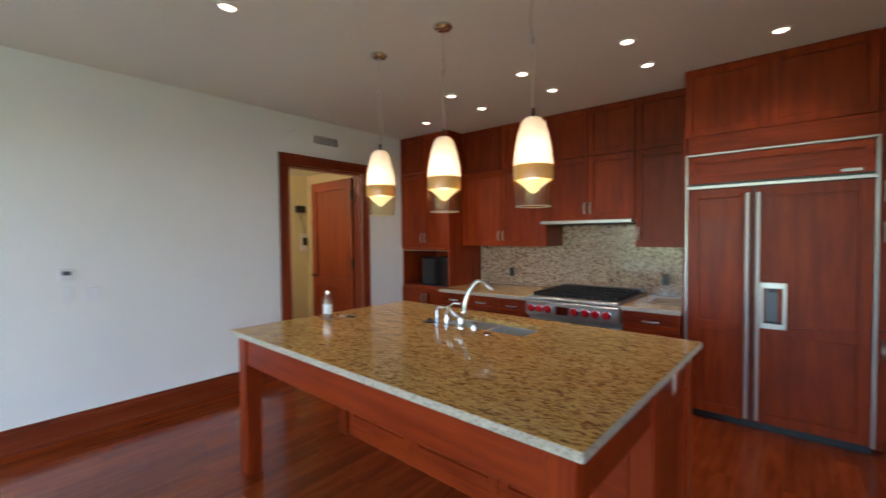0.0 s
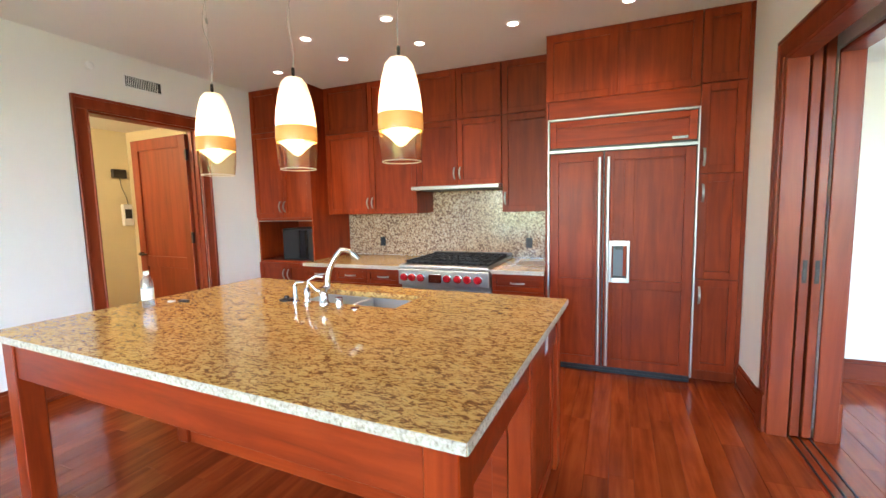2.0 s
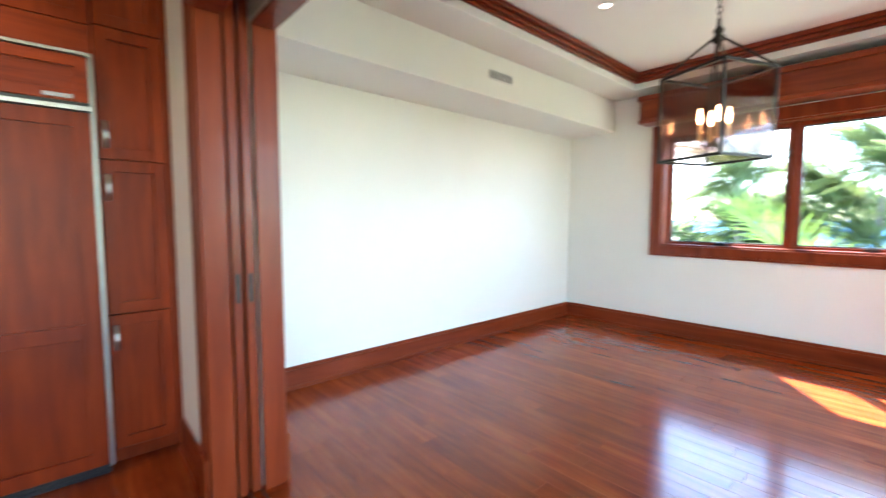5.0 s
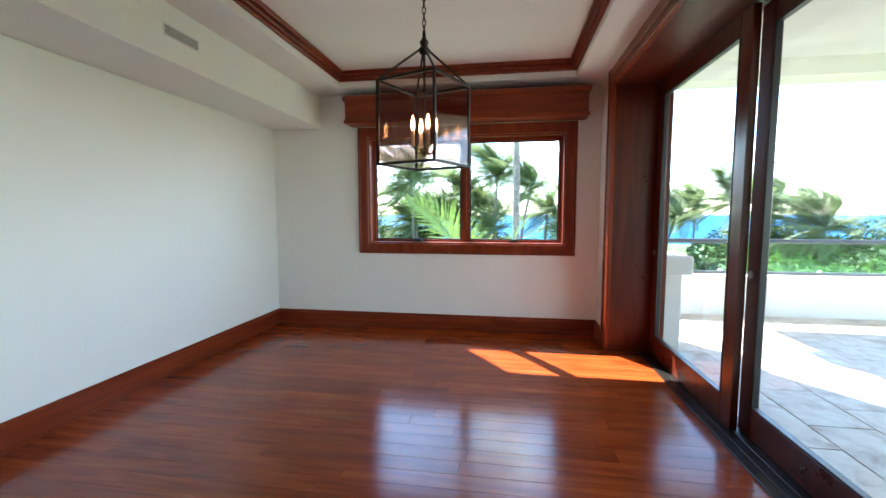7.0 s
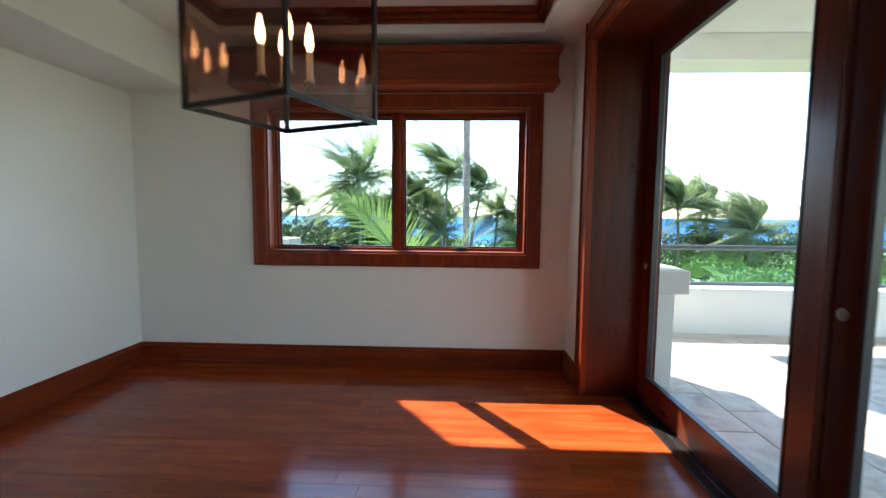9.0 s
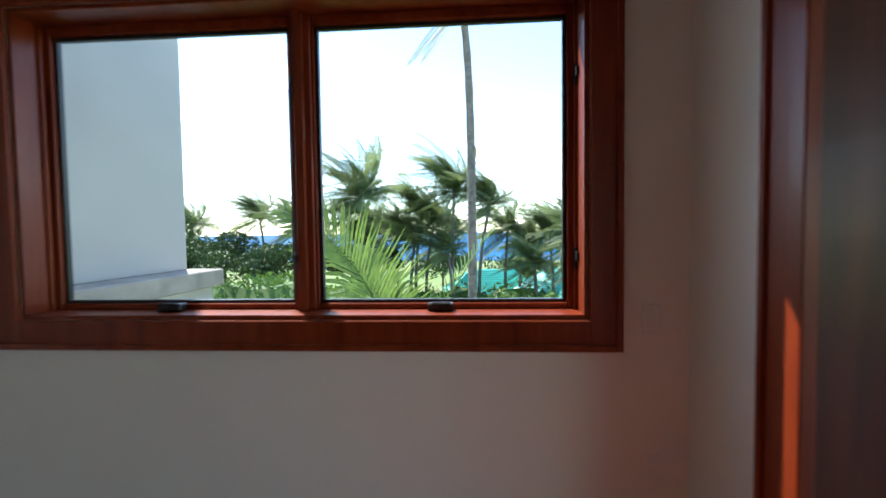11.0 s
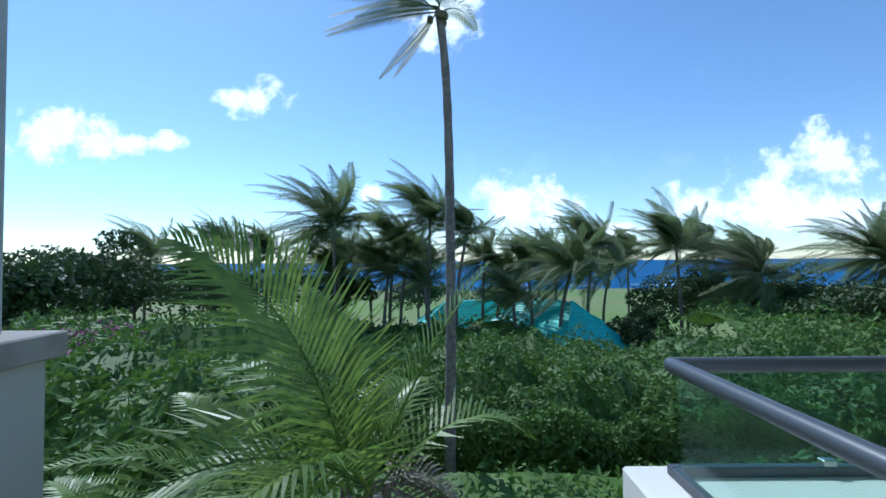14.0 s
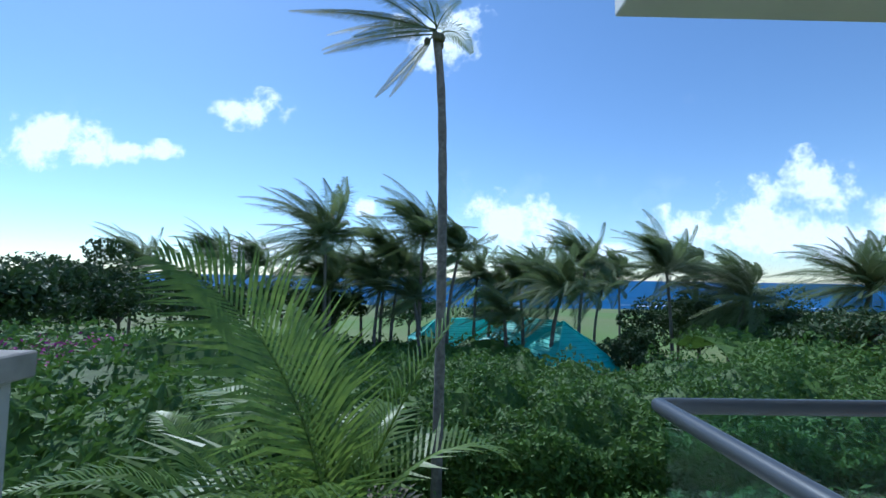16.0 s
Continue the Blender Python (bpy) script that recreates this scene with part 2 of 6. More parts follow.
M_TREE = leafy("tree_leaf", (0.022, 0.05, 0.012), (0.07, 0.12, 0.03), 0.6, 0.25)
M_LAWN = plain("lawn_grass", (0.14, 0.24, 0.035), 0.9, var=0.3, scale=0.6)
M_ROOF = plain("teal_metal_roof", (0.11, 0.66, 0.59), 0.4, 0.0, var=0.12, scale=1.5)
M_SOIL = plain("soil", (0.05, 0.045, 0.03), 0.95, var=0.4, scale=1.0)
M_FLOWER = plain("pink_bracts", (0.45, 0.05, 0.25), 0.7, var=0.2)

# yellow granite with brown and grey speckles
M_GRANITE, _n, _l, _b = material("granite", 0.11, 0, 0.1)
_v = tex(_n, _l, (1.0, 2.6, 2.2))
_w = tex(_n, _l, (1.0, 2.1, 1.0))
_f1 = noise_tex(_n, _l, _w, 24, 6, 0.68, 1.3)
_f2 = noise_tex(_n, _l, _w, 46, 4, 0.6, 0.6)
_f3 = noise_tex(_n, _l, _v, 3.0, 4)
_c = ramp(_n, _l, _f1, [(0.39, (0.11, 0.032, 0.010)), (0.45, (0.36, 0.13, 0.030)), (0.49, (0.74, 0.44, 0.125)), (0.72, (0.84, 0.60, 0.24))])
_c = mix(_n, _l, ramp(_n, _l, _f2, [(0.57, (0, 0, 0)), (0.63, (0.9, 0.9, 0.9))]), _c, (0.12, 0.040, 0.015))
_c = mix(_n, _l, 0.22, _c, ramp(_n, _l, _f3, [(0.3, (0.50, 0.28, 0.09)), (0.7, (0.74, 0.55, 0.28))]))
_l.new(_c, _b.inputs["Base Color"])

# finer, greyer granite of the backsplash
M_SPLASH, _n, _l, _b = material("backsplash_granite", 0.16)
_v = tex(_n, _l)
_f1 = noise_tex(_n, _l, _v, 48, 5, 0.7, 0.5)
_f2 = noise_tex(_n, _l, _v, 90, 3, 0.6, 0.3)
_c = ramp(_n, _l, _f1, [(0.36, (0.05, 0.03, 0.02)), (0.45, (0.25, 0.135, 0.08)), (0.52, (0.50, 0.34, 0.21)), (0.66, (0.64, 0.49, 0.35))])
_c = mix(_n, _l, ramp(_n, _l, _f2, [(0.56, (0, 0, 0)), (0.64, (0.8, 0.8, 0.8))]), _c, (0.09, 0.075, 0.07))
_l.new(_c, _b.inputs["Base Color"])

# chiselled edge of the slab
M_GRANITE_EDGE, _n, _l, _b = material("granite_edge", 0.5)
_v = tex(_n, _l)
_f = noise_tex(_n, _l, _v, 80, 5, 0.65)
_l.new(ramp(_n, _l, _f, [(0.32, (0.20, 0.15, 0.11)), (0.45, (0.44, 0.38, 0.29)), (0.65, (0.60, 0.55, 0.45))]), _b.inputs["Base Color"])
bump(_n, _l, _b, _f, 0.8, 0.012)

# lanai travertine tiles: object-random tone
M_TILE, _n, _l, _b = material("travertine_tile", 0.45)
_v = tex(_n, _l, (1, 1, 1), rand=True)
_f = noise_tex(_n, _l, _v, 5.0, 6, 0.65, 0.8)
_l.new(ramp(_n, _l, _f, [(0.3, (0.34, 0.24, 0.18)), (0.5, (0.55, 0.46, 0.38)), (0.7, (0.66, 0.60, 0.53))]), _b.inputs["Base Color"])

# sea
M_SEA, _n, _l, _b = material("sea_water", 0.6)
_v = tex(_n, _l, (0.02, 0.006, 0.02))
_f = noise_tex(_n, _l, _v, 2.0, 6, 0.6)
_l.new(ramp(_n, _l, _f, [(0.35, (0.006, 0.068, 0.18)), (0.65, (0.012, 0.12, 0.28))]), _b.inputs["Base Color"])
_b.inputs["Specular IOR Level"].default_value = 0.03

# dry coastal ground to lawn, by a broad noise
M_GROUND, _n, _l, _b = material("coastal_ground", 0.95)
_v = tex(_n, _l)
_f = noise_tex(_n, _l, _v, 0.02, 4)
_g = noise_tex(_n, _l, _v, 1.2, 5)
_c = mix(_n, _l, 0.35, ramp(_n, _l, _f, [(0.42, (0.13, 0.22, 0.035)), (0.62, (0.22, 0.20, 0.09))]), ramp(_n, _l, _g, [(0.3, (0.06, 0.10, 0.02)), (0.7, (0.20, 0.28, 0.06))]))
_l.new(_c, _b.inputs["Base Color"])


# ---- mesh helpers ----


def add_box(bm, x0, y0, z0, x1, y1, z1):
    ret = bmesh.ops.create_cube(bm, size=1.0)
    for v in ret["verts"]:
        v.co.x = x0 + (v.co.x + 0.5) * (x1 - x0)
        v.co.y = y0 + (v.co.y + 0.5) * (y1 - y0)
        v.co.z = z0 + (v.co.z + 0.5) * (z1 - z0)
    return ret["verts"]


def finish(name, bm, mat, parent=None, smooth=False):
    bmesh.ops.recalc_face_normals(bm, faces=bm.faces[:])
    me = bpy.data.meshes.new(name)
    bm.to_mesh(me)
    bm.free()
    me.materials.append(mat)
    if smooth:
        for p in me.polygons:
            p.use_smooth = True
        me.set_sharp_from_angle(angle=radians(40))
    ob = new(name, me)
    if parent is not None:
        ob.parent = parent
        m = Matrix.Translation(-parent.location) if parent.parent is None else Matrix.Identity(4)
        ob.matrix_parent_inverse = m
    return ob


def boxes(name, lst, mat, parent=None, bevel=0.003, m=None):
    """One mesh of boxes (x0, y0, z0, x1, y1, z1) in world metres, with softened edges; m: a turn of the whole."""
    bm = bmesh.new()
    for bx in lst:
        add_box(bm, *bx)
    if bevel:
        bmesh.ops.bevel(bm, geom=bm.edges[:], offset=bevel, segments=1, affect="EDGES", clamp_overlap=True)
    if m is not None:
        bmesh.ops.transform(bm, matrix=m, verts=bm.verts[:])
    return finish(name, bm, mat, parent)


def lathe(name, profile, mat, parent=None, at=(0, 0, 0), seg=32, m=None, cap=False):
    """A turned shape from (radius, height) pairs about z."""
    bm = bmesh.new()
    rings = []
    for r, z in profile:
        rings.append([bm.verts.new((r * math.cos(2 * math.pi * i / seg), r * math.sin(2 * math.pi * i / seg), z)) for i in range(seg)])
    for a, b2 in zip(rings, rings[1:]):
        for i in range(seg):
            bm.faces.new((a[i], a[(i + 1) % seg], b2[(i + 1) % seg], b2[i]))
    if cap:
        bm.faces.new(rings[0][::-1])
        bm.faces.new(rings[-1])
    t = Matrix.Translation(at) @ (m if m is not None else Matrix.Identity(4))
    bmesh.ops.transform(bm, matrix=t, verts=bm.verts[:])
    return finish(name, bm, mat, parent, True)


def tube(name, pts, radius, mat, parent=None, seg=10):
    """A round bar through points; radius may be one value or one per point."""
    bm = bmesh.new()
    pts = [Vector(p) for p in pts]
    rad = radius if isinstance(radius, (list, tuple)) else [radius] * len(pts)
    rings = []
    side = None
    for i, p in enumerate(pts):
        d = (pts[min(i + 1, len(pts) - 1)] - pts[max(i - 1, 0)]).normalized()
        if side is None:
            side = d.orthogonal().normalized()
        side = (side - d * side.dot(d)).normalized()
        up = d.cross(side)
        rings.append([bm.verts.new(p + rad[i] * (math.cos(2 * math.pi * k / seg) * side + math.sin(2 * math.pi * k / seg) * up)) for k in range(seg)])
    for a, b2 in zip(rings, rings[1:]):
        for k in range(seg):
            bm.faces.new((a[k], a[(k + 1) % seg], b2[(k + 1) % seg], b2[k]))
    bm.faces.new(rings[0][::-1])
    bm.faces.new(rings[-1])
    return finish(name, bm, mat, parent, True)


def empty(name, at=(0, 0, 0)):
    ob = new(name)
    ob.location = at
    ob.empty_display_size = 0.1
    return ob


def structure(ob, label="", category=""):
    return tagged(ob, label, category, kind="structure")


def turn_z(deg, at):
    return Matrix.Translation(at) @ Matrix.Rotation(radians(deg), 4, "Z")


def shaker(name, x0, z0, x1, z1, y, parent, mat=None, rail=0.062, thick=0.022, mids=(), m=None, stiles=()):
    """A framed door or drawer front that faces -y at y, with a recessed panel; mids: heights of cross rails."""
    mat = mat or M_CAB
    g = 0.0024
    x0, x1, z0, z1 = x0 + g, x1 - g, z0 + g, z1 - g
    fr = [(x0, y, z0, x0 + rail, y + thick, z1), (x1 - rail, y, z0, x1, y + thick, z1),
          (x0 + rail, y, z0, x1 - rail, y + thick, z0 + rail), (x0 + rail, y, z1 - rail, x1 - rail, y + thick, z1)]
    for c in mids:
        fr.append((x0 + rail, y, c - rail / 2, x1 - rail, y + thick, c + rail / 2))
    for c in stiles:
        fr.append((c - rail / 2, y + 0.0005, z0 + rail, c + rail / 2, y + thick, z1 - rail))
    fr.append((x0 + rail - 0.004, y + 0.016, z0 + rail - 0.004, x1 - rail + 0.004, y + thick, z1 - rail + 0.004))
    return boxes(name, fr, mat, parent, 0.0022, m)


def bow_handle(parent, x, z, y, length=0.13, level=False, m=None):
    """A flat arched pull that stands off the face at y."""
    bm = bmesh.new()
    n = 10
    prof = []
    for i in range(n + 1):
        t = i / n - 0.5
        prof.append((t * length, -0.030 * (1 - (2 * t) ** 2) - 0.001))
    for i in range(n):
        (a, ya), (b2, yb) = prof[i], prof[i + 1]
        w = 0.008
        vs = []
        for (p, yy) in ((a, ya), (b2, yb)):
            for dw in (-w, w):
                for dy in (-0.006, 0.0):
                    vs.append(bm.verts.new((x + (p if level else dw), y + yy + dy, z + (dw if level else p))))
        for f in ((0, 1, 3, 2), (4, 6, 7, 5), (0, 4, 5, 1), (2, 3, 7, 6), (0, 2, 6, 4), (1, 5, 7, 3)):
            bm.faces.new([vs[k] for k in f])
    bmesh.ops.remove_doubles(bm, verts=bm.verts[:], dist=0.0004)
    if m is not None:
        bmesh.ops.transform(bm, matrix=m, verts=bm.verts[:])
    return finish("handle", bm, M_STEEL, parent, True)


# ---- plan ----
KX0, PX, PXE, BY, SY, CZ = -4.10, 1.03, 1.345, 6.28, -2.60, 2.94
DX, NY, DS, DCZ, TRAYZ = 5.90, 5.80, 1.785, 2.89, 3.06
TX0, TX1, TY0, TY1 = 1.95, 5.60, 2.11, 4.78
WY0, WY1, WZ0, WZ1 = 2.165, 4.545, 1.065, 2.37          # window opening
OY0, OY1, OZ = 1.45, 4.66, 2.32                          # opening between kitchen and dining room
KD0, KD1, KDZ = 3.77, 4.80, 2.38                         # hall door
GY0, GY1, GZ = -2.35, .55, 2.65                          # great room opening to the lanai, unseen, added to light the west wall
SX0, SX1, SZ = 1.75, 5.35, 2.72                          # lanai door opening

# ---- structure ----
structure(boxes("wall_west", [(KX0 - .15, SY - .15, 0, KX0, KD0, CZ), (KX0 - .15, KD1, 0, KX0, BY + .15, CZ), (KX0 - .15, KD0, KDZ, KX0, KD1, CZ)], M_WALL, bevel=0), "white painted kitchen wall with a door opening", "wall")
structure(boxes("wall_north_kitchen", [(KX0, BY, 0, PXE, BY + .15, CZ)], M_WALL, bevel=0), "white painted wall behind the kitchen cabinets", "wall")
structure(boxes("wall_partition", [(PX, OY1 + .02, 0, PX + .085, BY, CZ), (PXE - .085, OY1 + .02, 0, PXE, BY, 3.1), (PX, SY, 0, PXE, GY0, 3.1), (PX, GY1, 0, PXE, OY0 - .02, 3.1), (PX, GY0, GZ, PXE, GY1, 3.1), (PX, OY0 - .02, OZ + .02, PX + .085, OY1 + .02, CZ), (PXE - .085, OY0 - .02, OZ + .02, PXE, OY1 + .02, 3.1), (PX + .085, BY - .1, 0, PXE - .085, BY, CZ)], M_WALL, bevel=0), "cream painted wall between kitchen and dining room", "wall")
structure(boxes("wall_south_great_room", [(KX0 - .15, SY - .15, 0, -3.8, SY, CZ), (0.8, SY - .15, 0, PXE, SY, CZ), (-3.8, SY - .15, 2.65, 0.8, SY, CZ), (-3.8, SY - .15, 0, .8, SY, .08)], M_WALL, bevel=0), "white painted wall with an assumed wide opening for daylight", "wall")
structure(boxes("ceiling_kitchen", [(KX0 - .15, SY - .15, CZ, PX + .085, BY + .15, CZ + .16)], M_CEIL, bevel=0), "off-white painted kitchen ceiling", "ceiling")
structure(boxes("wall_north_dining", [(PXE, NY, 0, DX + .19, NY + .15, 3.1)], M_WALL, bevel=0), "white painted dining room wall", "wall")
structure(boxes("wall_east_dining", [(DX, DS - .5, 0, DX + .19, WY0, 3.1), (DX, WY1, 0, DX + .19, NY, 3.1), (DX, WY0, 0, DX + .19, WY1, WZ0), (DX, WY0, WZ1, DX + .19, WY1, 3.1)], M_WALL, bevel=0), "white painted wall with the dining window", "wall")
structure(boxes("wall_south_dining", [(SX1 + .07, DS - .5, 0, DX, DS, 3.1), (PXE, DS - .5, 0, SX0, DS, 3.1), (SX0, DS - .5, SZ + .03, SX1 + .07, DS, 3.1)], M_WALL, bevel=0), "white painted wall round the lanai doors", "wall")
structure(boxes("ceiling_dining", [(PXE, TY1, DCZ, DX, NY, 3.12), (PXE, DS, DCZ, DX, TY0, 3.12), (PXE, TY0, DCZ, TX0, TY1, 3.12), (TX1, TY0, DCZ, DX, TY1, 3.12), (TX0, TY0, TRAYZ, TX1, TY1, 3.12)], M_CEIL, bevel=0), "white tray ceiling of the dining room", "ceiling")
structure(boxes("soffit_dining", [(PXE, 5.16, 2.50, DX, NY, DCZ)], M_WALL, bevel=.004), "white boxed soffit along the dining room wall", "soffit")
structure(boxes("house_roof", [(KX0 - 2.5, SY - .2, 3.13, 6.09, 6.5, 3.3)], M_STUCCO, bevel=0), "flat slab over the rooms", "roof")

# tray crown: three stepped stained mouldings
def ring_boxes(x0, y0, x1, y1, z0, z1, w):
    return [(x0, y0, z0, x1, y0 + w, z1), (x0, y1 - w, z0, x1, y1, z1), (x0, y0 + w, z0, x0 + w, y1 - w, z1), (x1 - w, y0 + w, z0, x1, y1 - w, z1)]
structure(boxes("crown_moulding", ring_boxes(TX0, TY0, TX1, TY1, 2.955, 2.985, .03) + ring_boxes(TX0, TY0, TX1, TY1, 2.985, 3.02, .055) + ring_boxes(TX0, TY0, TX1, TY1, 3.02, TRAYZ, .085), M_TRIMX, bevel=.006), "stained wood crown moulding in the ceiling tray", "moulding")

# baseboards
BH = 0.19
def baseboard(name, x0, y0, x1, y1, face):
    """face: the side that looks into the room, one of x- x+ y- y+."""
    t, c = .018, .026
    lst = {"x+": [(x0, y0, 0, x0 + t, y1, BH - .03), (x0, y0, BH - .03, x0 + t * .7, y1, BH), (x0, y0, 0, x0 + c, y1, .03)],
           "x-": [(x0 - t, y0, 0, x0, y1, BH - .03), (x0 - t * .7, y0, BH - .03, x0, y1, BH), (x0 - c, y0, 0, x0, y1, .03)],
           "y-": [(x0, y0 - t, 0, x1, y0, BH - .03), (x0, y0 - t * .7, BH - .03, x1, y0, BH), (x0, y0 - c, 0, x1, y0, .03)],
           "y+": [(x0, y0, 0, x1, y0 + t, BH - .03), (x0, y0, BH - .03, x1, y0 + t * .7, BH), (x0, y0, 0, x1, y0 + c, .03)]}[face]
    return structure(boxes(name, lst, M_TRIMX if face[0] == "y" else M_TRIMY, bevel=.003), "tall stained wood baseboard along the wall", "baseboard")
baseboard("baseboard_west", KX0, SY, KX0, KD0 - .115, "x+")
baseboard("baseboard_west_b", KX0, KD1 + .115, KX0, 5.50, "x+")
baseboard("baseboard_partition", PX, OY1 + .13, PX, 5.38, "x-")
baseboard("baseboard_partition_b", PXE, OY1 + .13, PXE, NY, "x+")
baseboard("baseboard_north", PXE, NY, DX, NY, "y-")
baseboard("baseboard_east", DX, DS, DX, NY, "x-")
baseboard("baseboard_south", 5.483, DS, DX, DS, "y+")
baseboard("baseboard_great_room", KX0, SY, -3.8, SY, "y+")

# casing of the hall door
def casing_x(name, x, y0, y1, z1, w, t, sign, label):
    """Casing on a wall that faces x; with a raised outer band."""
    a, b2 = (x, x + t * sign) if sign > 0 else (x + t * sign, x)
    c, d = (x, x + (t + .012) * sign) if sign > 0 else (x + (t + .012) * sign, x)
    lst = [(a, y0 - w, 0, b2, y0, z1), (a, y1, 0, b2, y1 + w, z1), (a, y0 - w, z1, b2, y1 + w, z1 + w),
           (c, y0 - w, 0, d, y0 - w + .022, z1 + w - .022), (c, y1 + w - .022, 0, d, y1 + w, z1 + w - .022), (c, y0 - w, z1 + w - .022, d, y1 + w, z1 + w),
           (c, y0 - .012, 0, d, y0 - .002, z1), (c, y1 + .002, 0, d, y1 + .012, z1)]
    return structure(boxes(name, lst, M_TRIM, bevel=.003), label, "door casing")
casing_x("trim_hall_door", KX0, KD0, KD1, KDZ, .115, .02, 1, "stained wood casing round the hall door")
structure(boxes("trim_hall_jamb", [(KX0 - .15, KD0 - .001, 0, KX0 - .001, KD0 + .02, KDZ), (KX0 - .15, KD1 - .02, 0, KX0 - .001, KD1 + .001, KDZ), (KX0 - .15, KD0 + .02, KDZ - .02, KX0 - .001, KD1 - .02, KDZ + .001), (KX0 - .10, KD1 - .035, 0, KX0 - .055, KD1 - .02, KDZ - .02), (KX0 - .10, KD0 + .02, 0, KX0 - .055, KD0 + .035, KDZ - .02)], M_TRIM, bevel=.002), "stained wood jamb of the hall door", "door jamb")

# pocket door opening
casing_x("trim_pocket_kitchen", PX, OY0, OY1, OZ, .115, .022, -1, "stained wood casing of the pocket door opening")
casing_x("trim_pocket_dining", PXE, OY0, OY1, OZ, .115, .022, 1, "stained wood casing of the pocket door opening")
structure(boxes("trim_pocket_jambs", [(PX - .02, OY1 - .02, 0, PX + .09, OY1 + .001, OZ), (PXE - .09, OY1 - .02, 0, PXE + .02, OY1 + .001, OZ),
    (PX - .02, OY0 - .001, 0, PX + .09, OY0 + .02, OZ), (PXE - .09, OY0 - .001, 0, PXE + .02, OY0 + .02, OZ), (PX + .09, OY0 - .06, 0, PXE - .09, OY0 - .03, OZ),
    (PX - .02, OY0 + .02, OZ - .02, PX + .09, OY1 - .02, OZ + .001), (PXE - .09, OY0 + .02, OZ - .02, PXE + .02, OY1 - .02, OZ + .001)], M_TRIM, bevel=.003), "stained wood jambs and head of the pocket door opening", "door jamb")
structure(boxes("trim_plinth", [(PX - .045, OY1 - .001, 0, PX - .0215, OY1 + .12, .25), (PXE + .0215, OY1 - .001, 0, PXE + .045, OY1 + .12, .25)], M_TRIM, bevel=.004), "stained wood plinth block under the casing", "plinth")
structure(boxes("trim_pocket_header_box", [(PX + .086, OY0 - .02, OZ + .16, PXE - .086, OY1 + .02, OZ + .19)], M_BLACK, bevel=0), "dark track channel over the pocket doors", "track")
structure(boxes("floor_track", [(PX + .098, OY0, -.002, PX + .108, OY1 + .3, .005), (PX + .150, OY0, -.002, PX + .160, OY1 + .3, .005), (PX + .205, OY0, -.002, PX + .215, OY1 + .3, .005)], M_BRONZE, bevel=.001), "thin metal floor track of the pocket doors", "floor track")
for k, xa in enumerate((PX + .104, PX + .164)):
    d = boxes("pocket_door", [(xa, OY1 - .012, .008, xa + .046, OY1 + 1.2, OZ + .09)], M_TRIM, bevel=.004)
    tagged(d, "stained wood pocket door slid into the wall", "door", "pocket doors")
    boxes("edge_pull", [(xa + .012, OY1 - .0145, .98, xa + .034, OY1 - .011, 1.12)], M_BRONZE, d, .001)
    boxes("pull_slot", [(xa + .017, OY1 - .0155, 1.0, xa + .029, OY1 - .0135, 1.07)], M_BLACK, d, .0005)

# window of the dining room
wcx = DX - .022
structure(boxes("trim_window_casing", [(wcx, WY0 - .12, WZ0 - .12, DX, WY0, WZ1 + .12), (wcx, WY1, WZ0 - .12, DX, WY1 + .12, WZ1 + .12), (wcx, WY0, WZ0 - .12, DX, WY1, WZ0), (wcx, WY0, WZ1, DX, WY1, WZ1 + .12),
    (wcx - .012, WY0 - .12, WZ0 - .12, DX, WY0 - .095, WZ1 + .12), (wcx - .012, WY1 + .095, WZ0 - .12, DX, WY1 + .12, WZ1 + .12), (wcx - .012, WY0 - .095, WZ0 - .12, DX, WY1 + .095, WZ0 - .095)], M_TRIM, bevel=.003), "stained wood casing round the dining window", "window casing")
structure(boxes("trim_window_liner", [(DX, WY0 - .001, WZ0, DX + .19, WY0 + .02, WZ1), (DX, WY1 - .02, WZ0, DX + .19, WY1 + .001, WZ1), (DX, WY0 + .02, WZ0 - .001, DX + .19, WY1 - .02, WZ0 + .02), (DX, WY0 + .02, WZ1 - .02, DX + .19, WY1 - .02, WZ1 + .001),
    (DX + .105, WY0 + .02, WZ0 + .02, DX + .125, WY0 + .032, WZ1 - .02), (DX + .105, WY1 - .032, WZ0 + .02, DX + .125, WY1 - .02, WZ1 - .02)], M_TRIM, bevel=.002), "stained wood lining of the window opening", "window liner")
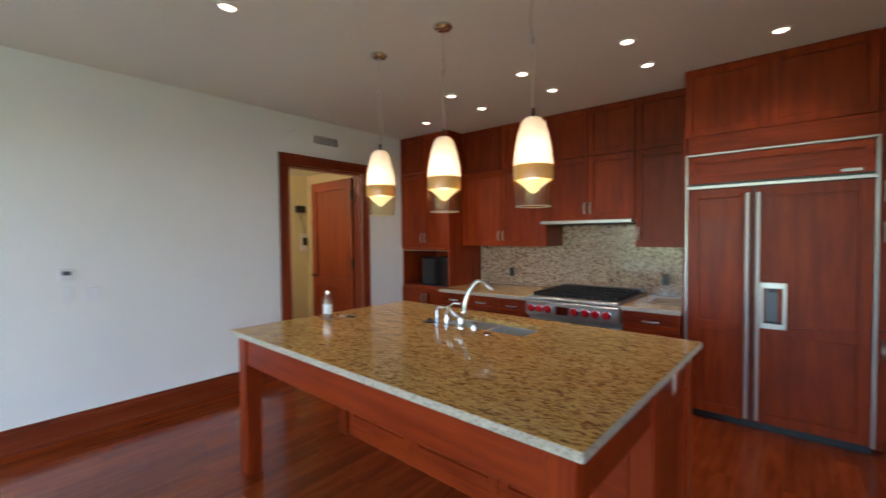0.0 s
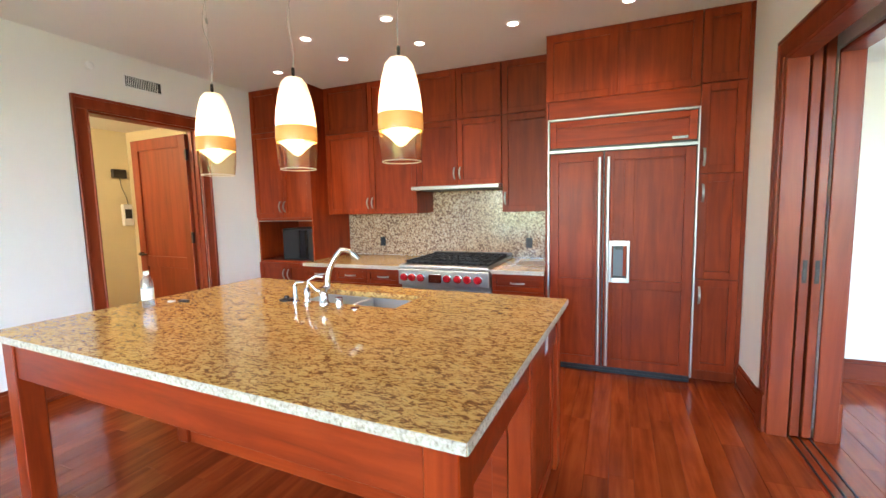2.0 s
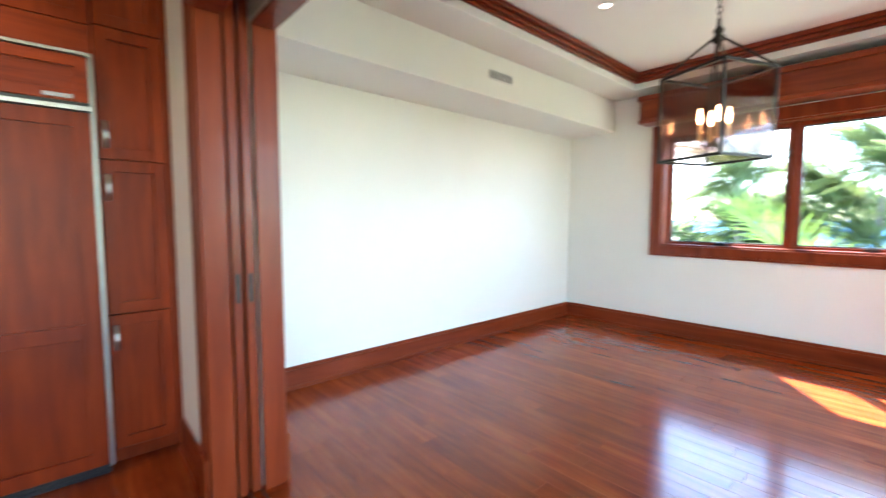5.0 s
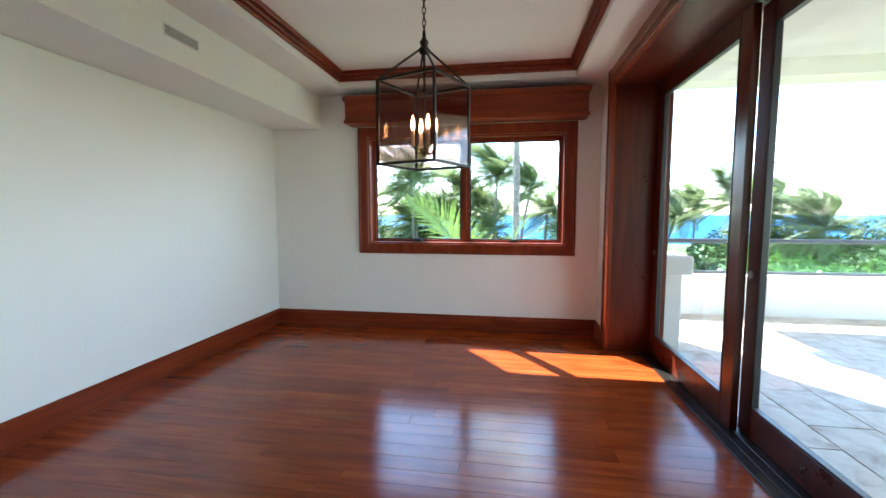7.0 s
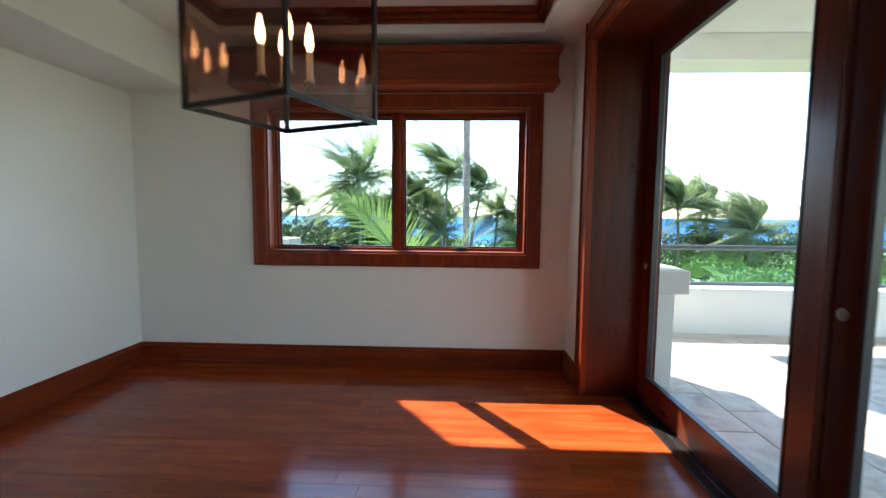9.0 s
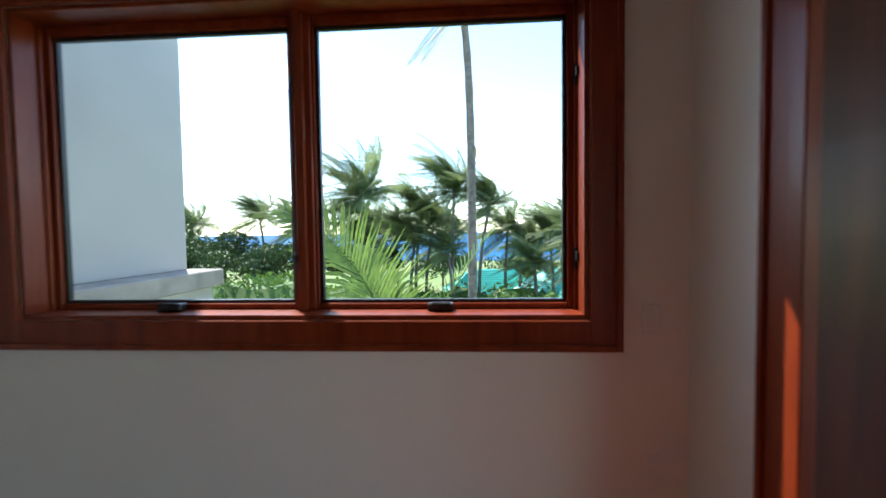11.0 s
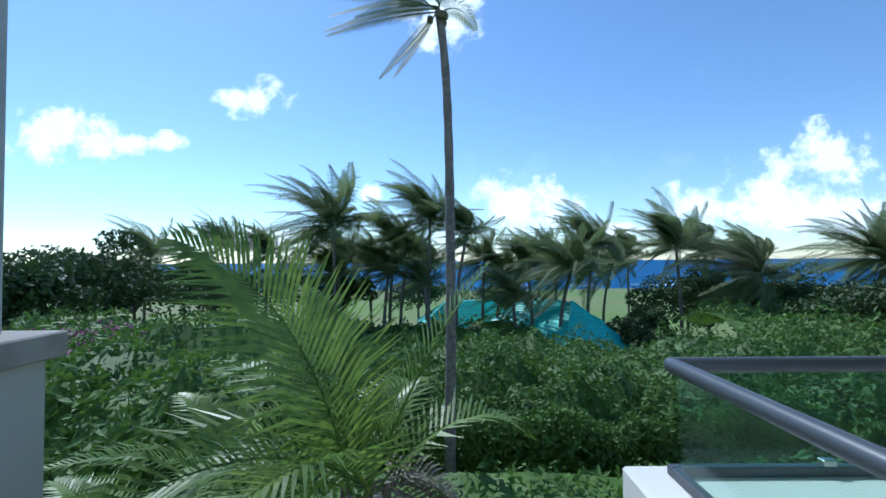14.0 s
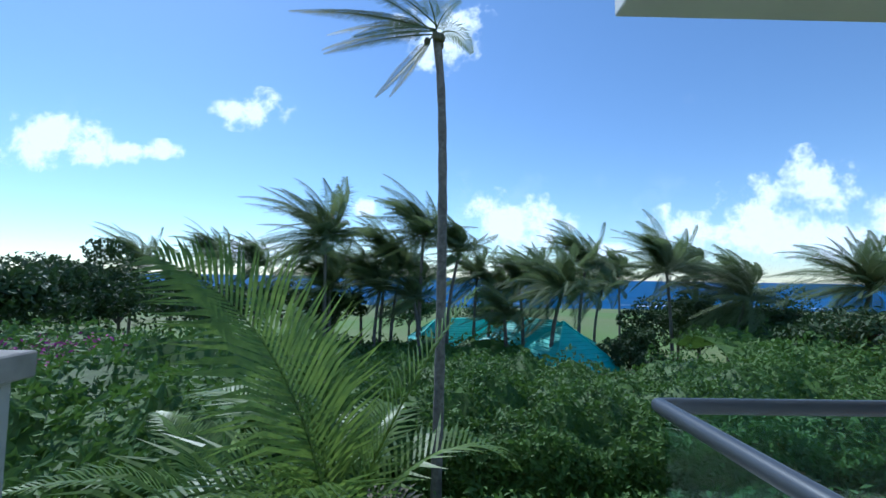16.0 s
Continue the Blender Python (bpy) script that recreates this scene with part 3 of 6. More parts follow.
for k, (ya, yb) in enumerate(((WY0 + .02, 3.325), (3.365, WY1 - .02))):
    w = boxes("window_%d" % (k + 1), [(DX + .13, ya, WZ0 + .02, DX + .185, ya + .035, WZ1 - .02), (DX + .13, yb - .035, WZ0 + .02, DX + .185, yb, WZ1 - .02), (DX + .13, ya + .035, WZ0 + .02, DX + .185, yb - .035, WZ0 + .046), (DX + .13, ya + .035, WZ1 - .06, DX + .185, yb - .035, WZ1 - .02)], M_TRIM, bevel=.004)
    structure(w, "stained wood casement window with clear glass", "window")
    ga, gb, gz0, gz1 = ya + .035, yb - .035, WZ0 + .046, WZ1 - .06
    boxes("gasket", [(DX + .150, ga, gz0, DX + .175, ga + .014, gz1), (DX + .150, gb - .014, gz0, DX + .175, gb, gz1), (DX + .150, ga + .014, gz0, DX + .175, gb - .014, gz0 + .014), (DX + .150, ga + .014, gz1 - .014, DX + .175, gb - .014, gz1)], M_BLACK, w, .002)
    g = boxes("pane", [(DX + .160, ga + .01, gz0 + .01, DX + .164, gb - .01, gz1 - .01)], M_GLASS, w, 0)
    g.visible_shadow = False
    ym = (ya + yb) / 2
    boxes("crank", [(DX + .075, ym - .055, WZ0 + .02, DX + .128, ym + .055, WZ0 + .052), (DX + .060, ym - .045, WZ0 + .048, DX + .080, ym + .04, WZ0 + .060)], M_BLACK, w, .008)
    for zz in (1.30, 2.05):
        boxes("latch", [(DX + .100, ya - .004, zz - .045, DX + .130, ya + .012, zz + .045), (DX + .075, ya + .002, zz - .01, DX + .105, ya + .010, zz + .03)], M_BRONZE, w, .003)
structure(boxes("trim_window_mullion", [(DX + .085, 3.325, WZ0 + .02, DX + .19, 3.365, WZ1 - .02), (DX + .11, 3.300, WZ0 + .02, DX + .129, 3.390, WZ1 - .02)], M_TRIM, bevel=.003), "stained wood mullion between the casements", "mullion")

# valance over the window
val = boxes("window_valance", [(5.66, 1.97, 2.53, DX - .001, 4.74, 2.795)], M_TRIMY, bevel=.004)
tagged(val, "stained wood valance box mounted over the dining window", "valance")
boxes("cap_band", [(5.635, 1.945, 2.755, DX - .001, 4.765, 2.815)], M_TRIMY, val, .008)
boxes("lower_band", [(5.648, 1.958, 2.50, DX - .001, 4.752, 2.545)], M_TRIMY, val, .006)

# lanai doors
JY0 = 1.335
structure(boxes("trim_lanai_casing", [(SX1 - .02, DS - .02, 0, SX1 + .13, DS + .022, DCZ), (SX0 - .13, DS - .02, 0, SX0 + .02, DS + .022, DCZ), (SX0 + .02, DS - .02, SZ, SX1 - .02, DS + .022, DCZ),
    (SX1 + .105, DS + .02, 0, SX1 + .13, DS + .034, DCZ), (SX0 + .02, DS + .02, SZ + .06, SX1 + .105, DS + .040, SZ + .085)], M_TRIM, bevel=.004), "stained wood casing round the lanai doors", "door casing")
structure(boxes("trim_lanai_liner", [(SX1, JY0 - .11, 0, SX1 + .07, DS - .02, SZ), (SX0 - .02, JY0 - .11, 0, SX0, DS - .02, SZ), (SX0, JY0 - .11, SZ, SX1 + .07, DS - .02, SZ + .03)], M_DOOR, bevel=.002), "deep dark wood lining of the lanai door opening", "door jamb")
structure(boxes("sill_lanai", [(SX0, 1.19, -.02, SX1, 1.40, .012), (SX0, 1.405, -.004, SX1, 1.47, .014), (SX0, 1.33, .012, SX1, 1.345, .022), (SX0, 1.25, .012, SX1, 1.265, .022)], M_BRONZE, bevel=.002), "bronze threshold track of the lanai doors", "threshold")
def slider(xa, xb, y, n):
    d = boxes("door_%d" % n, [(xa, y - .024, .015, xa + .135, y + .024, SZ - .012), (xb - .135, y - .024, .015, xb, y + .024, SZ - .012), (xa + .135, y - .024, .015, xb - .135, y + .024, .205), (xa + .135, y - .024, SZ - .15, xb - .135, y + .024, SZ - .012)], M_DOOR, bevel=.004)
    structure(d, "dark wood sliding glass door to the lanai", "sliding door")
    boxes("gasket", [(xa + .135, y - .013, .205, xa + .150, y + .027, SZ - .15), (xb - .150, y - .013, .205, xb - .135, y + .027, SZ - .15), (xa + .15, y - .013, .205, xb - .15, y + .027, .22), (xa + .15, y - .013, SZ - .165, xb - .15, y + .027, SZ - .15)], M_BLACK, d, .002)
    g = boxes("pane", [(xa + .145, y - .003, .215, xb - .145, y + .003, SZ - .16)], M_GLASS, d, 0)
    g.visible_shadow = False
    lathe("lock", [(0, 0), (.022, 0), (.026, .006), (.022, .012), (0, .014)], M_STEEL, d, (xb - .06, y + .024, 1.05), 16, Matrix.Rotation(radians(-90), 4, "X"))
    return d
slider(3.74, SX1 - .005, 1.337, 2)
slider(SX0 + .005, 3.80, 1.257, 3)

# hall beyond the kitchen door
M_HALL = plain("hall_paint", (0.72, 0.63, 0.40), 0.6, var=0.02, scale=1.5, bumpy=0.05, fine=160)
structure(boxes("wall_hall", [(-6.45, 2.55, 0, -6.30, 5.55, 2.62), (-6.30, 2.40, 0, KX0 - .15, 2.55, 2.62), (-6.30, 5.40, 0, KX0 - .15, 5.55, 2.62), (KX0 - .154, 2.55, 0, KX0 - .1505, KD0 - .13, 2.60), (KX0 - .154, KD1 + .13, 0, KX0 - .1505, 5.40, 2.60)], M_HALL, bevel=0), "yellow painted hall wall", "wall")
structure(boxes("ceiling_hall", [(-6.45, 2.40, 2.62, KX0 - .15, 5.55, 2.74)], M_CEIL, bevel=0), "painted hall ceiling", "ceiling")
structure(boxes("floor_hall", [(-6.30, 2.55, -.06, KX0, 5.40, -.004)], M_TRIMY, bevel=0), "dark wood hall floor", "floor")
structure(boxes("baseboard_hall", [(-6.30, 2.55, 0, -6.282, 5.40, .15), (-6.28, 5.382, 0, KX0 - .16, 5.40, .15)], M_TRIMY, bevel=.002), "stained baseboard in the hall", "baseboard")
hl = lathe("hall_ceiling_lamp", [(0, 0), (.08, 0), (.085, -.02), (.06, -.055), (0, -.065)], glow("hall_lamp_glass", (1, .86, .6), .7), None, (-5.3, 3.45, 2.62), 24)
tagged(hl, "small round white lamp on the hall ceiling", "ceiling lamp")
pl = bpy.data.lights.new("hall_lamp_light", "POINT")
pl.energy, pl.color, pl.shadow_soft_size = 3.2, (1.0, 0.80, 0.52), .07
new("hall_lamp_light", pl).location = (-5.3, 3.45, 2.42)
# gadgets on the hall wall
eb = boxes("alarm_box", [(-6.298, 5.16, 1.98, -6.25, 5.34, 2.10)], M_BRONZE, bevel=.006)
tagged(eb, "dark box on the hall wall with a hanging cable", "wall box")
tube("cable", [(-6.27, 5.25, 1.98), (-6.26, 5.26, 1.85), (-6.265, 5.31, 1.72), (-6.27, 5.33, 1.62)], .006, M_BLACK, eb, 6)
ph = boxes("wall_phone", [(-6.298, 5.24, 1.32, -6.24, 5.37, 1.62)], M_WHITE, bevel=.01)
tagged(ph, "white wall phone with a dark display in the hall", "phone")
boxes("display", [(-6.239, 5.26, 1.42, -6.235, 5.35, 1.55)], M_BLACK, ph, .001)

# open hall door, swung into the hall
HD = empty("hall_door", (KX0 - .12, KD1 - .03, 0))
tagged(HD, "stained wood panel door standing open into the hall", "door")
md = turn_z(-3, (KX0 - .12, KD1 - .045, 0)) @ Matrix.Rotation(0, 4, "Z")
shaker("leaf", -1.0, .012, 0, 2.335, -.022, HD, M_TRIM, rail=.125, thick=.044, mids=(.92,), m=md)
boxes("hinge", [(-.004, -.034, 2.05, .022, -.006, 2.17), (-.004, -.034, 1.15, .022, -.006, 1.27), (-.004, -.034, .25, .022, -.006, .37)], M_BRONZE, HD, .002, md)
boxes("lever", [(-.95, -.062, .985, -.91, -.022, 1.025), (-.95, -.075, .995, -.80, -.055, 1.015)], M_BRONZE, HD, .005, md)

# ---- kitchen cabinets ----
def body_box(name, lst, parent, mat=None):
    return boxes(name, lst, mat or M_CAB, parent, .002)

TF, UF, CF, FF = 5.53, 5.83, 5.345, 5.39
# tall cabinet with the microwave niche
T0, T1 = KX0, -3.22
tc = empty("tall_cabinet", (-3.66, 5.9, 0))
tagged(tc, "tall cherry cabinet with a microwave niche beside the wall", "cabinet")
body_box("body", [(T0, TF + .024, .09, T0 + .02, BY, CZ - .002), (T1 - .02, TF + .002, 0, T1, BY, CZ - .002), (T0 + .02, BY - .02, .09, T1 - .02, BY, CZ - .002), (T0 + .02, TF + .024, .84, T1 - .02, BY - .02, .865), (T0 + .02, TF + .024, 1.365, T1 - .02, BY - .02, 1.39), (T0 + .02, TF + .024, .09, T1 - .02, BY - .02, .11), (T0 + .02, TF + .06, 0, T1 - .02, TF + .075, .09), (T0, TF, 2.935, T1, TF + .05, CZ), (T0 + .02, TF + .024, 2.42, T1 - .02, TF + .03, 2.44)], tc)
boxes("lip", [(T0 + .03, TF + .01, 1.352, T1 - .03, TF + .03, 1.362)], M_STEEL, tc, .002)
tm = (T0 + T1) / 2
for xa, xb in ((T0, tm), (tm, T1)):
    shaker("door", xa, 2.43, xb, 2.935, TF, tc)
    shaker("door", xa, 1.39, xb, 2.43, TF, tc)
    shaker("door", xa, .10, xb, .84, TF, tc)
for s in (-1, 1):
    bow_handle(tc, tm + s * .035, 1.53, TF)
    bow_handle(tc, tm + s * .035, .70, TF)
# microwave
mw = boxes("microwave", [(-3.76, 5.60, .868, -3.26, 5.98, 1.26)], M_BLACK, bevel=.006)
tagged(mw, "black microwave oven standing in the cabinet niche", "microwave")
boxes("door_glass", [(-3.75, 5.592, .89, -3.37, 5.6005, 1.24)], M_DARKGLASS, mw, .002)
boxes("control_panel", [(-3.365, 5.594, .89, -3.27, 5.6005, 1.24)], M_BLACK, mw, .002)

# wall cabinets
def wall_cab(x0, x1, z0, zm, label, split=True):
    c = empty("wall_cabinet", ((x0 + x1) / 2, 6.05, z0))
    tagged(c, label, "cabinet", "cherry wall cabinets")
    body_box("body", [(x0, UF + .024, z0, x1, BY, CZ - .002), (x0, UF + .004, 2.935, x1, UF + .024, CZ)], c)
    xs = [x0, (x0 + x1) / 2, x1] if split else [x0, x1]
    for xa, xb in zip(xs, xs[1:]):
        shaker("door", xa, z0, xb, zm, UF, c)
        shaker("door", xa, zm, xb, 2.935, UF, c)
    if split:
        for s in (-1, 1):
            bow_handle(c, xs[1] + s * .032, z0 + .13, UF)
    else:
        bow_handle(c, x0 + .035, z0 + .14, UF)
    return c
wall_cab(-3.215, -1.985, 1.42, 2.385, "cherry wall cabinet with shaker doors over the counter")
wall_cab(-1.98, -1.005, 1.715, 2.41, "cherry wall cabinet with shaker doors above the range hood")
wall_cab(-1.0, -.49, 1.42, 2.41, "narrow cherry wall cabinet beside the refrigerator", split=False)
# range hood
hood = boxes("range_hood", [(-1.995, 5.70, 1.672, -1.0, 6.18, 1.712)], M_STEEL, bevel=.006)
tagged(hood, "slim stainless range hood under the wall cabinet", "range hood")
boxes("filter", [(-1.93, 5.76, 1.664, -1.07, 6.12, 1.673)], M_BRONZE, hood, .002)

# base cabinets and counters
def base_cab(x0, x1, label, rows, cols):
    c = empty("base_cabinet", ((x0 + x1) / 2, 5.8, 0))
    tagged(c, label, "cabinet", "cherry base cabinets")
    body_box("body", [(x0, CF + .024, .10, x1, BY, .845), (x0, CF + .08, 0, x1, CF + .095, .10)], c)
    w = (x1 - x0) / cols
    for i in range(cols):
        for z0, z1, h in rows:
            shaker("front", x0 + i * w, z0, x0 + (i + 1) * w, z1, CF, c, M_CABX, rail=.045 if z1 - z0 < .25 else .062)
            if h:
                bow_handle(c, x0 + (i + .5) * w, (z0 + z1) / 2, CF, .14, True)
    return c
base_cab(-3.215, -1.97, "cherry base cabinet with drawers under the counter", [(.68, .84, 1), (.11, .68, 0)], 3)
base_cab(-.985, -.49, "cherry base cabinet with four drawers beside the range", [(.68, .84, 1), (.49, .68, 1), (.30, .49, 1), (.11, .30, 1)], 1)
for xa, xb in ((-3.218, -1.967), (-.987, -.487)):
    c = boxes("countertop", [(xa, 5.317, .8455, xb, BY - .024, .885)], M_GRANITE, bevel=.004)
    tagged(c, "polished yellow granite countertop on the base cabinets", "countertop", "granite countertops")
    boxes("front_edge", [(xa, 5.312, .8455, xb, 5.3165, .884)], M_GRANITE_EDGE, c, .001)
bs = boxes("backsplash", [(-3.215, BY - .022, .887, -.49, BY - .001, 1.418), (-1.978, BY - .0221, 1.418, -1.007, BY - .001, 1.70)], M_SPLASH, bevel=0)
tagged(bs, "speckled granite backsplash behind the counter", "backsplash")
for xx in (-2.70, -.80):
    o = boxes("outlet", [(xx - .036, BY - .030, 1.0, xx + .036, BY - .0225, 1.115)], M_BLACK, bevel=.004)
    tagged(o, "black outlet plate on the granite backsplash", "outlet", "backsplash outlets")
    boxes("socket", [(xx - .017, BY - .033, 1.015, xx + .017, BY - .0295, 1.05), (xx - .017, BY - .033, 1.065, xx + .017, BY - .0295, 1.10)], M_IRON, o, .003)
cb = boxes("cutting_board", [(-.82, 5.62, .8855, -.53, 5.95, .897)], M_GRANITE_EDGE, bevel=.004)
tagged(cb, "flat stone board lying on the counter", "cutting board")

# range
R0, R1 = -1.963, -.991
rg = empty("range", ((R0 + R1) / 2, 5.75, 0))
tagged(rg, "stainless gas range with red knobs and black grates", "range")
boxes("body", [(R0, 5.36, .10, R1, BY - .03, .865), (R0 + .03, 5.42, 0, R1 - .03, 6.1, .10)], M_STEEL, rg, .004)
boxes("top", [(R0, 5.295, .865, R1, BY - .03, .905), (R0, BY - .09, .905, R1, BY - .03, .945)], M_STEEL, rg, .010)
boxes("control_panel", [(R0 + .004, 5.28, .705, R1 - .004, 5.36, .862)], M_STEEL, rg, .008)
boxes("oven_door", [(R0 + .01, 5.32, .15, R1 - .01, 5.362, .66)], M_STEEL, rg, .006)
boxes("oven_glass", [(R0 + .2, 5.316, .28, R1 - .2, 5.3205, .52)], M_DARKGLASS, rg, .002)
tube("oven_handle", [(R0 + .04, 5.28, .655), (R1 - .04, 5.28, .655)], .014, M_CHROME, rg)
for xx in (R0 + .06, R1 - .085):
    boxes("handle_post", [(xx, 5.28, .645, xx + .025, 5.33, .665)], M_STEEL, rg, .003)
boxes("badge_plate", [(R0 + .345, 5.272, .735, R0 + .485, 5.2805, .825)], M_CHROME, rg, .004)
for xx in (.075, .165, .26, .545, .655, .755, .86):
    lathe("bezel", [(.044, 0), (.044, .006), (.032, .010)], M_CHROME, rg, (R0 + xx, 5.28, .785), 20, Matrix.Rotation(radians(90), 4, "X"))
    lathe("knob", [(.036, .006), (.034, .034), (.028, .042), (0, .043)], M_RED, rg, (R0 + xx, 5.28, .785), 20, Matrix.Rotation(radians(90), 4, "X"))
boxes("cooktop_pan", [(R0 + .03, 5.37, .904, R1 - .03, BY - .1, .909)], M_BLACK, rg, .002)
gr = []
for i in range(3):
    ga = R0 + .04 + i * .299
    gb = ga + .29
    for yy in (5.40, 5.60, 5.78, 5.98, 6.14):
        gr.append((ga, yy - .008, .925, gb, yy + .008, .942))
    for f in (0, .25, .5, .75, 1):
        xx = ga + .008 + f * .274
        gr.append((xx - .008, 5.40, .910, xx + .008, 6.14, .938))
boxes("grate", gr, M_IRON, rg, .003)
for i in range(3):
    for yy in (5.58, 5.96):
        lathe("burner", [(.06, 0), (.06, .012), (.04, .018), (0, .018)], M_IRON, rg, (R0 + .185 + i * .299, yy, .909), 20)

# refrigerator
F0, F1, FY = -.457, .69, 5.315
fr = empty("refrigerator", ((F0 + F1) / 2, 5.7, 0))
tagged(fr, "built-in refrigerator with cherry panels and steel trim", "refrigerator")
boxes("body", [(F0 + .012, FY + .03, .06, F1 - .012, BY, 2.20)], M_BLACK, fr, 0)
boxes("toe_grille", [(F0 + .01, FY + .045, 0, F1 - .01, FY + .06, .06), (F0 + .01, FY + .04, .012, F1 - .01, FY + .046, .022), (F0 + .01, FY + .04, .036, F1 - .01, FY + .046, .046)], M_BLACK, fr, 0)
fs = .003
shaker("grille_panel", F0 + .016, 1.962, F1 - .016, 2.192, FY, fr, M_CABX, rail=.055)
shaker("door", F0 + .016, .066, fs - .004, 1.918, FY, fr, rail=.075, mids=(.80,))
shaker("door", fs + .004, .066, F1 - .016, 1.918, FY, fr, rail=.075, mids=(.80,), stiles=(.20,))
boxes("steel_trim", [(F0, FY - .006, .06, F0 + .014, FY + .03, 2.21), (F1 - .014, FY - .006, .06, F1, FY + .03, 2.21), (F0 + .014, FY - .006, 2.194, F1 - .014, FY + .03, 2.21), (F0 + .014, FY - .010, 1.922, F1 - .014, FY + .03, 1.945)], M_STEEL, fr, .002)
boxes("shadow_gap", [(fs - .0035, FY + .004, .066, fs + .0035, FY + .02, 1.918), (F0 + .014, FY + .004, 1.945, F1 - .014, FY + .02, 1.962)], M_BLACK, fr, 0)
for xx in (fs - .032, fs + .036):
    tube("handle", [(xx, FY - .055, .10), (xx, FY - .055, 1.865)], .0135, M_STEEL, fr, 14)
    for zz in (.13, .98, 1.82):
        boxes("handle_post", [(xx - .008, FY - .05, zz, xx + .008, FY + .002, zz + .02)], M_STEEL, fr, .002)
boxes("badge", [(.50, FY - .004, 1.965 + .01, .61, FY + .001, 1.965 + .032)], M_CHROME, fr, .001)
dp = (.052, .815, .213, 1.172)
boxes("dispenser_frame", [(dp[0], FY - .012, dp[1], dp[0] + .022, FY + .012, dp[3]), (dp[2] - .022, FY - .012, dp[1], dp[2], FY + .012, dp[3]), (dp[0] + .022, FY - .012, dp[1], dp[2] - .022, FY + .012, dp[1] + .04), (dp[0] + .022, FY - .012, dp[3] - .045, dp[2] - .022, FY + .012, dp[3])], M_STEEL, fr, .004)
boxes("dispenser_recess", [(dp[0] + .02, FY + .006, dp[1] + .03, dp[2] - .02, FY + .0085, dp[3] - .04)], M_RAIL, fr, 0)
boxes("dispenser_spout", [(dp[0] + .05, FY - .006, dp[3] - .075, dp[2] - .05, FY + .005, dp[3] - .048)], M_BLACK, fr, .002)
boxes("drip_tray", [(dp[0] + .03, FY - .008, dp[1] + .045, dp[2] - .03, FY + .005, dp[1] + .06)], M_BLACK, fr, .002)

# cabinets over and beside the refrigerator
oc = empty("over_refrigerator_cabinet", (.1, 5.8, 2.22))
tagged(oc, "cherry cabinet with shaker doors above the refrigerator", "cabinet")
body_box("body", [(-.485, FF + .024, 0, -.46, BY, CZ - .002), (-.46, FF + .024, 2.215, .695, BY, CZ - .002), (-.485, FF + .003, 2.935, .695, FF + .024, CZ), (-.485, FF - .035, 0, -.46, FF + .024, 2.36)], oc)
boxes("filler_board", [(-.485, FF + .002, 2.215, .695, FF + .0245, 2.375)], M_CABX, oc, .002)
shaker("door", -.485, 2.375, .095, 2.935, FF, oc)
shaker("door", .095, 2.375, .695, 2.935, FF, oc)
pc = empty("pantry_cabinet", (.86, 5.8, 0))
tagged(pc, "tall cherry pantry cabinet beside the refrigerator", "cabinet")
P0, P1 = .698, 1.0
body_box("body", [(P0, FF + .024, .09, PX - .002, BY, CZ - .002), (P0, FF + .07, 0, PX - .002, FF + .085, .09), (P1, FF + .002, .09, PX - .002, FF + .024, CZ - .002), (P0, FF + .003, 2.935, P1, FF + .024, CZ)], pc)
for za, zb in ((.10, .86), (.86, 1.70), (1.70, 2.39), (2.39, 2.935)):
    shaker("door", P0, za, P1, zb, FF, pc)
for zz in (.73, 1.55, 1.83):
    bow_handle(pc, P0 + .035, zz, FF, .14)

# ---- island ----
IM = turn_z(-2.2, (-.20, 2.37, 0))
IL, IW, IZ = 2.40, 1.565, .955
isl = empty("kitchen_island", (-1.4, 3.1, 0))
tagged(isl, "cherry kitchen island table with a yellow granite top", "kitchen island")
S0, S1, SA, SB, SM = -1.545, -.82, 1.04, 1.36, -1.18
slab = [(-IL, 0, IZ - .033, S0, IW, IZ), (S1, 0, IZ - .033, 0, IW, IZ), (S0, 0, IZ - .033, S1, SA, IZ), (S0, SB, IZ - .033, S1, IW, IZ)]
boxes("granite_top", slab, M_GRANITE, isl, 0, IM)
boxes("chiselled_edge", [(-IL, -.004, IZ - .033, 0, -.0005, IZ - .001), (.0005, 0, IZ - .033, .004, IW, IZ - .001), (-IL - .004, 0, IZ - .033, -IL - .0005, IW, IZ - .001), (-IL, IW + .0005, IZ - .033, 0, IW + .004, IZ - .001)], M_GRANITE_EDGE, isl, .001, IM)
AZ0, AZ1 = .735, IZ - .034
boxes("apron", [(-IL + .12, .045, AZ0, -.12, .07, AZ1), (-.07, .12, AZ0, -.045, 1.445, AZ1), (-IL + .045, .12, AZ0, -IL + .07, 1.445, AZ1), (-IL + .12, 1.495, AZ0, -.12, 1.52, AZ1)], M_CABX, isl, .003, IM)
for lx, ly in ((-.135, .035), (-IL + .035, .035), (-.135, 1.43), (-IL + .035, 1.43), (-.135, .80), (-IL + .035, .80)):
    boxes("leg", [(lx, ly, 0, lx + .10, ly + .10, AZ1)], M_CAB, isl, .004, IM)
boxes("base_body", [(-IL + .06, .84, .08, S0 - .04, 1.495, AZ0 + .17), (S1 + .04, .84, .08, -.06, 1.495, AZ0 + .17), (S0 - .04, .84, .08, S1 + .04, 1.495, .70), (S0 - .04, .84, .70, S1 + .04, .88, AZ0 + .17), (S0 - .04, 1.45, .70, S1 + .04, 1.495, AZ0 + .17)], M_CABX, isl, .002, IM)
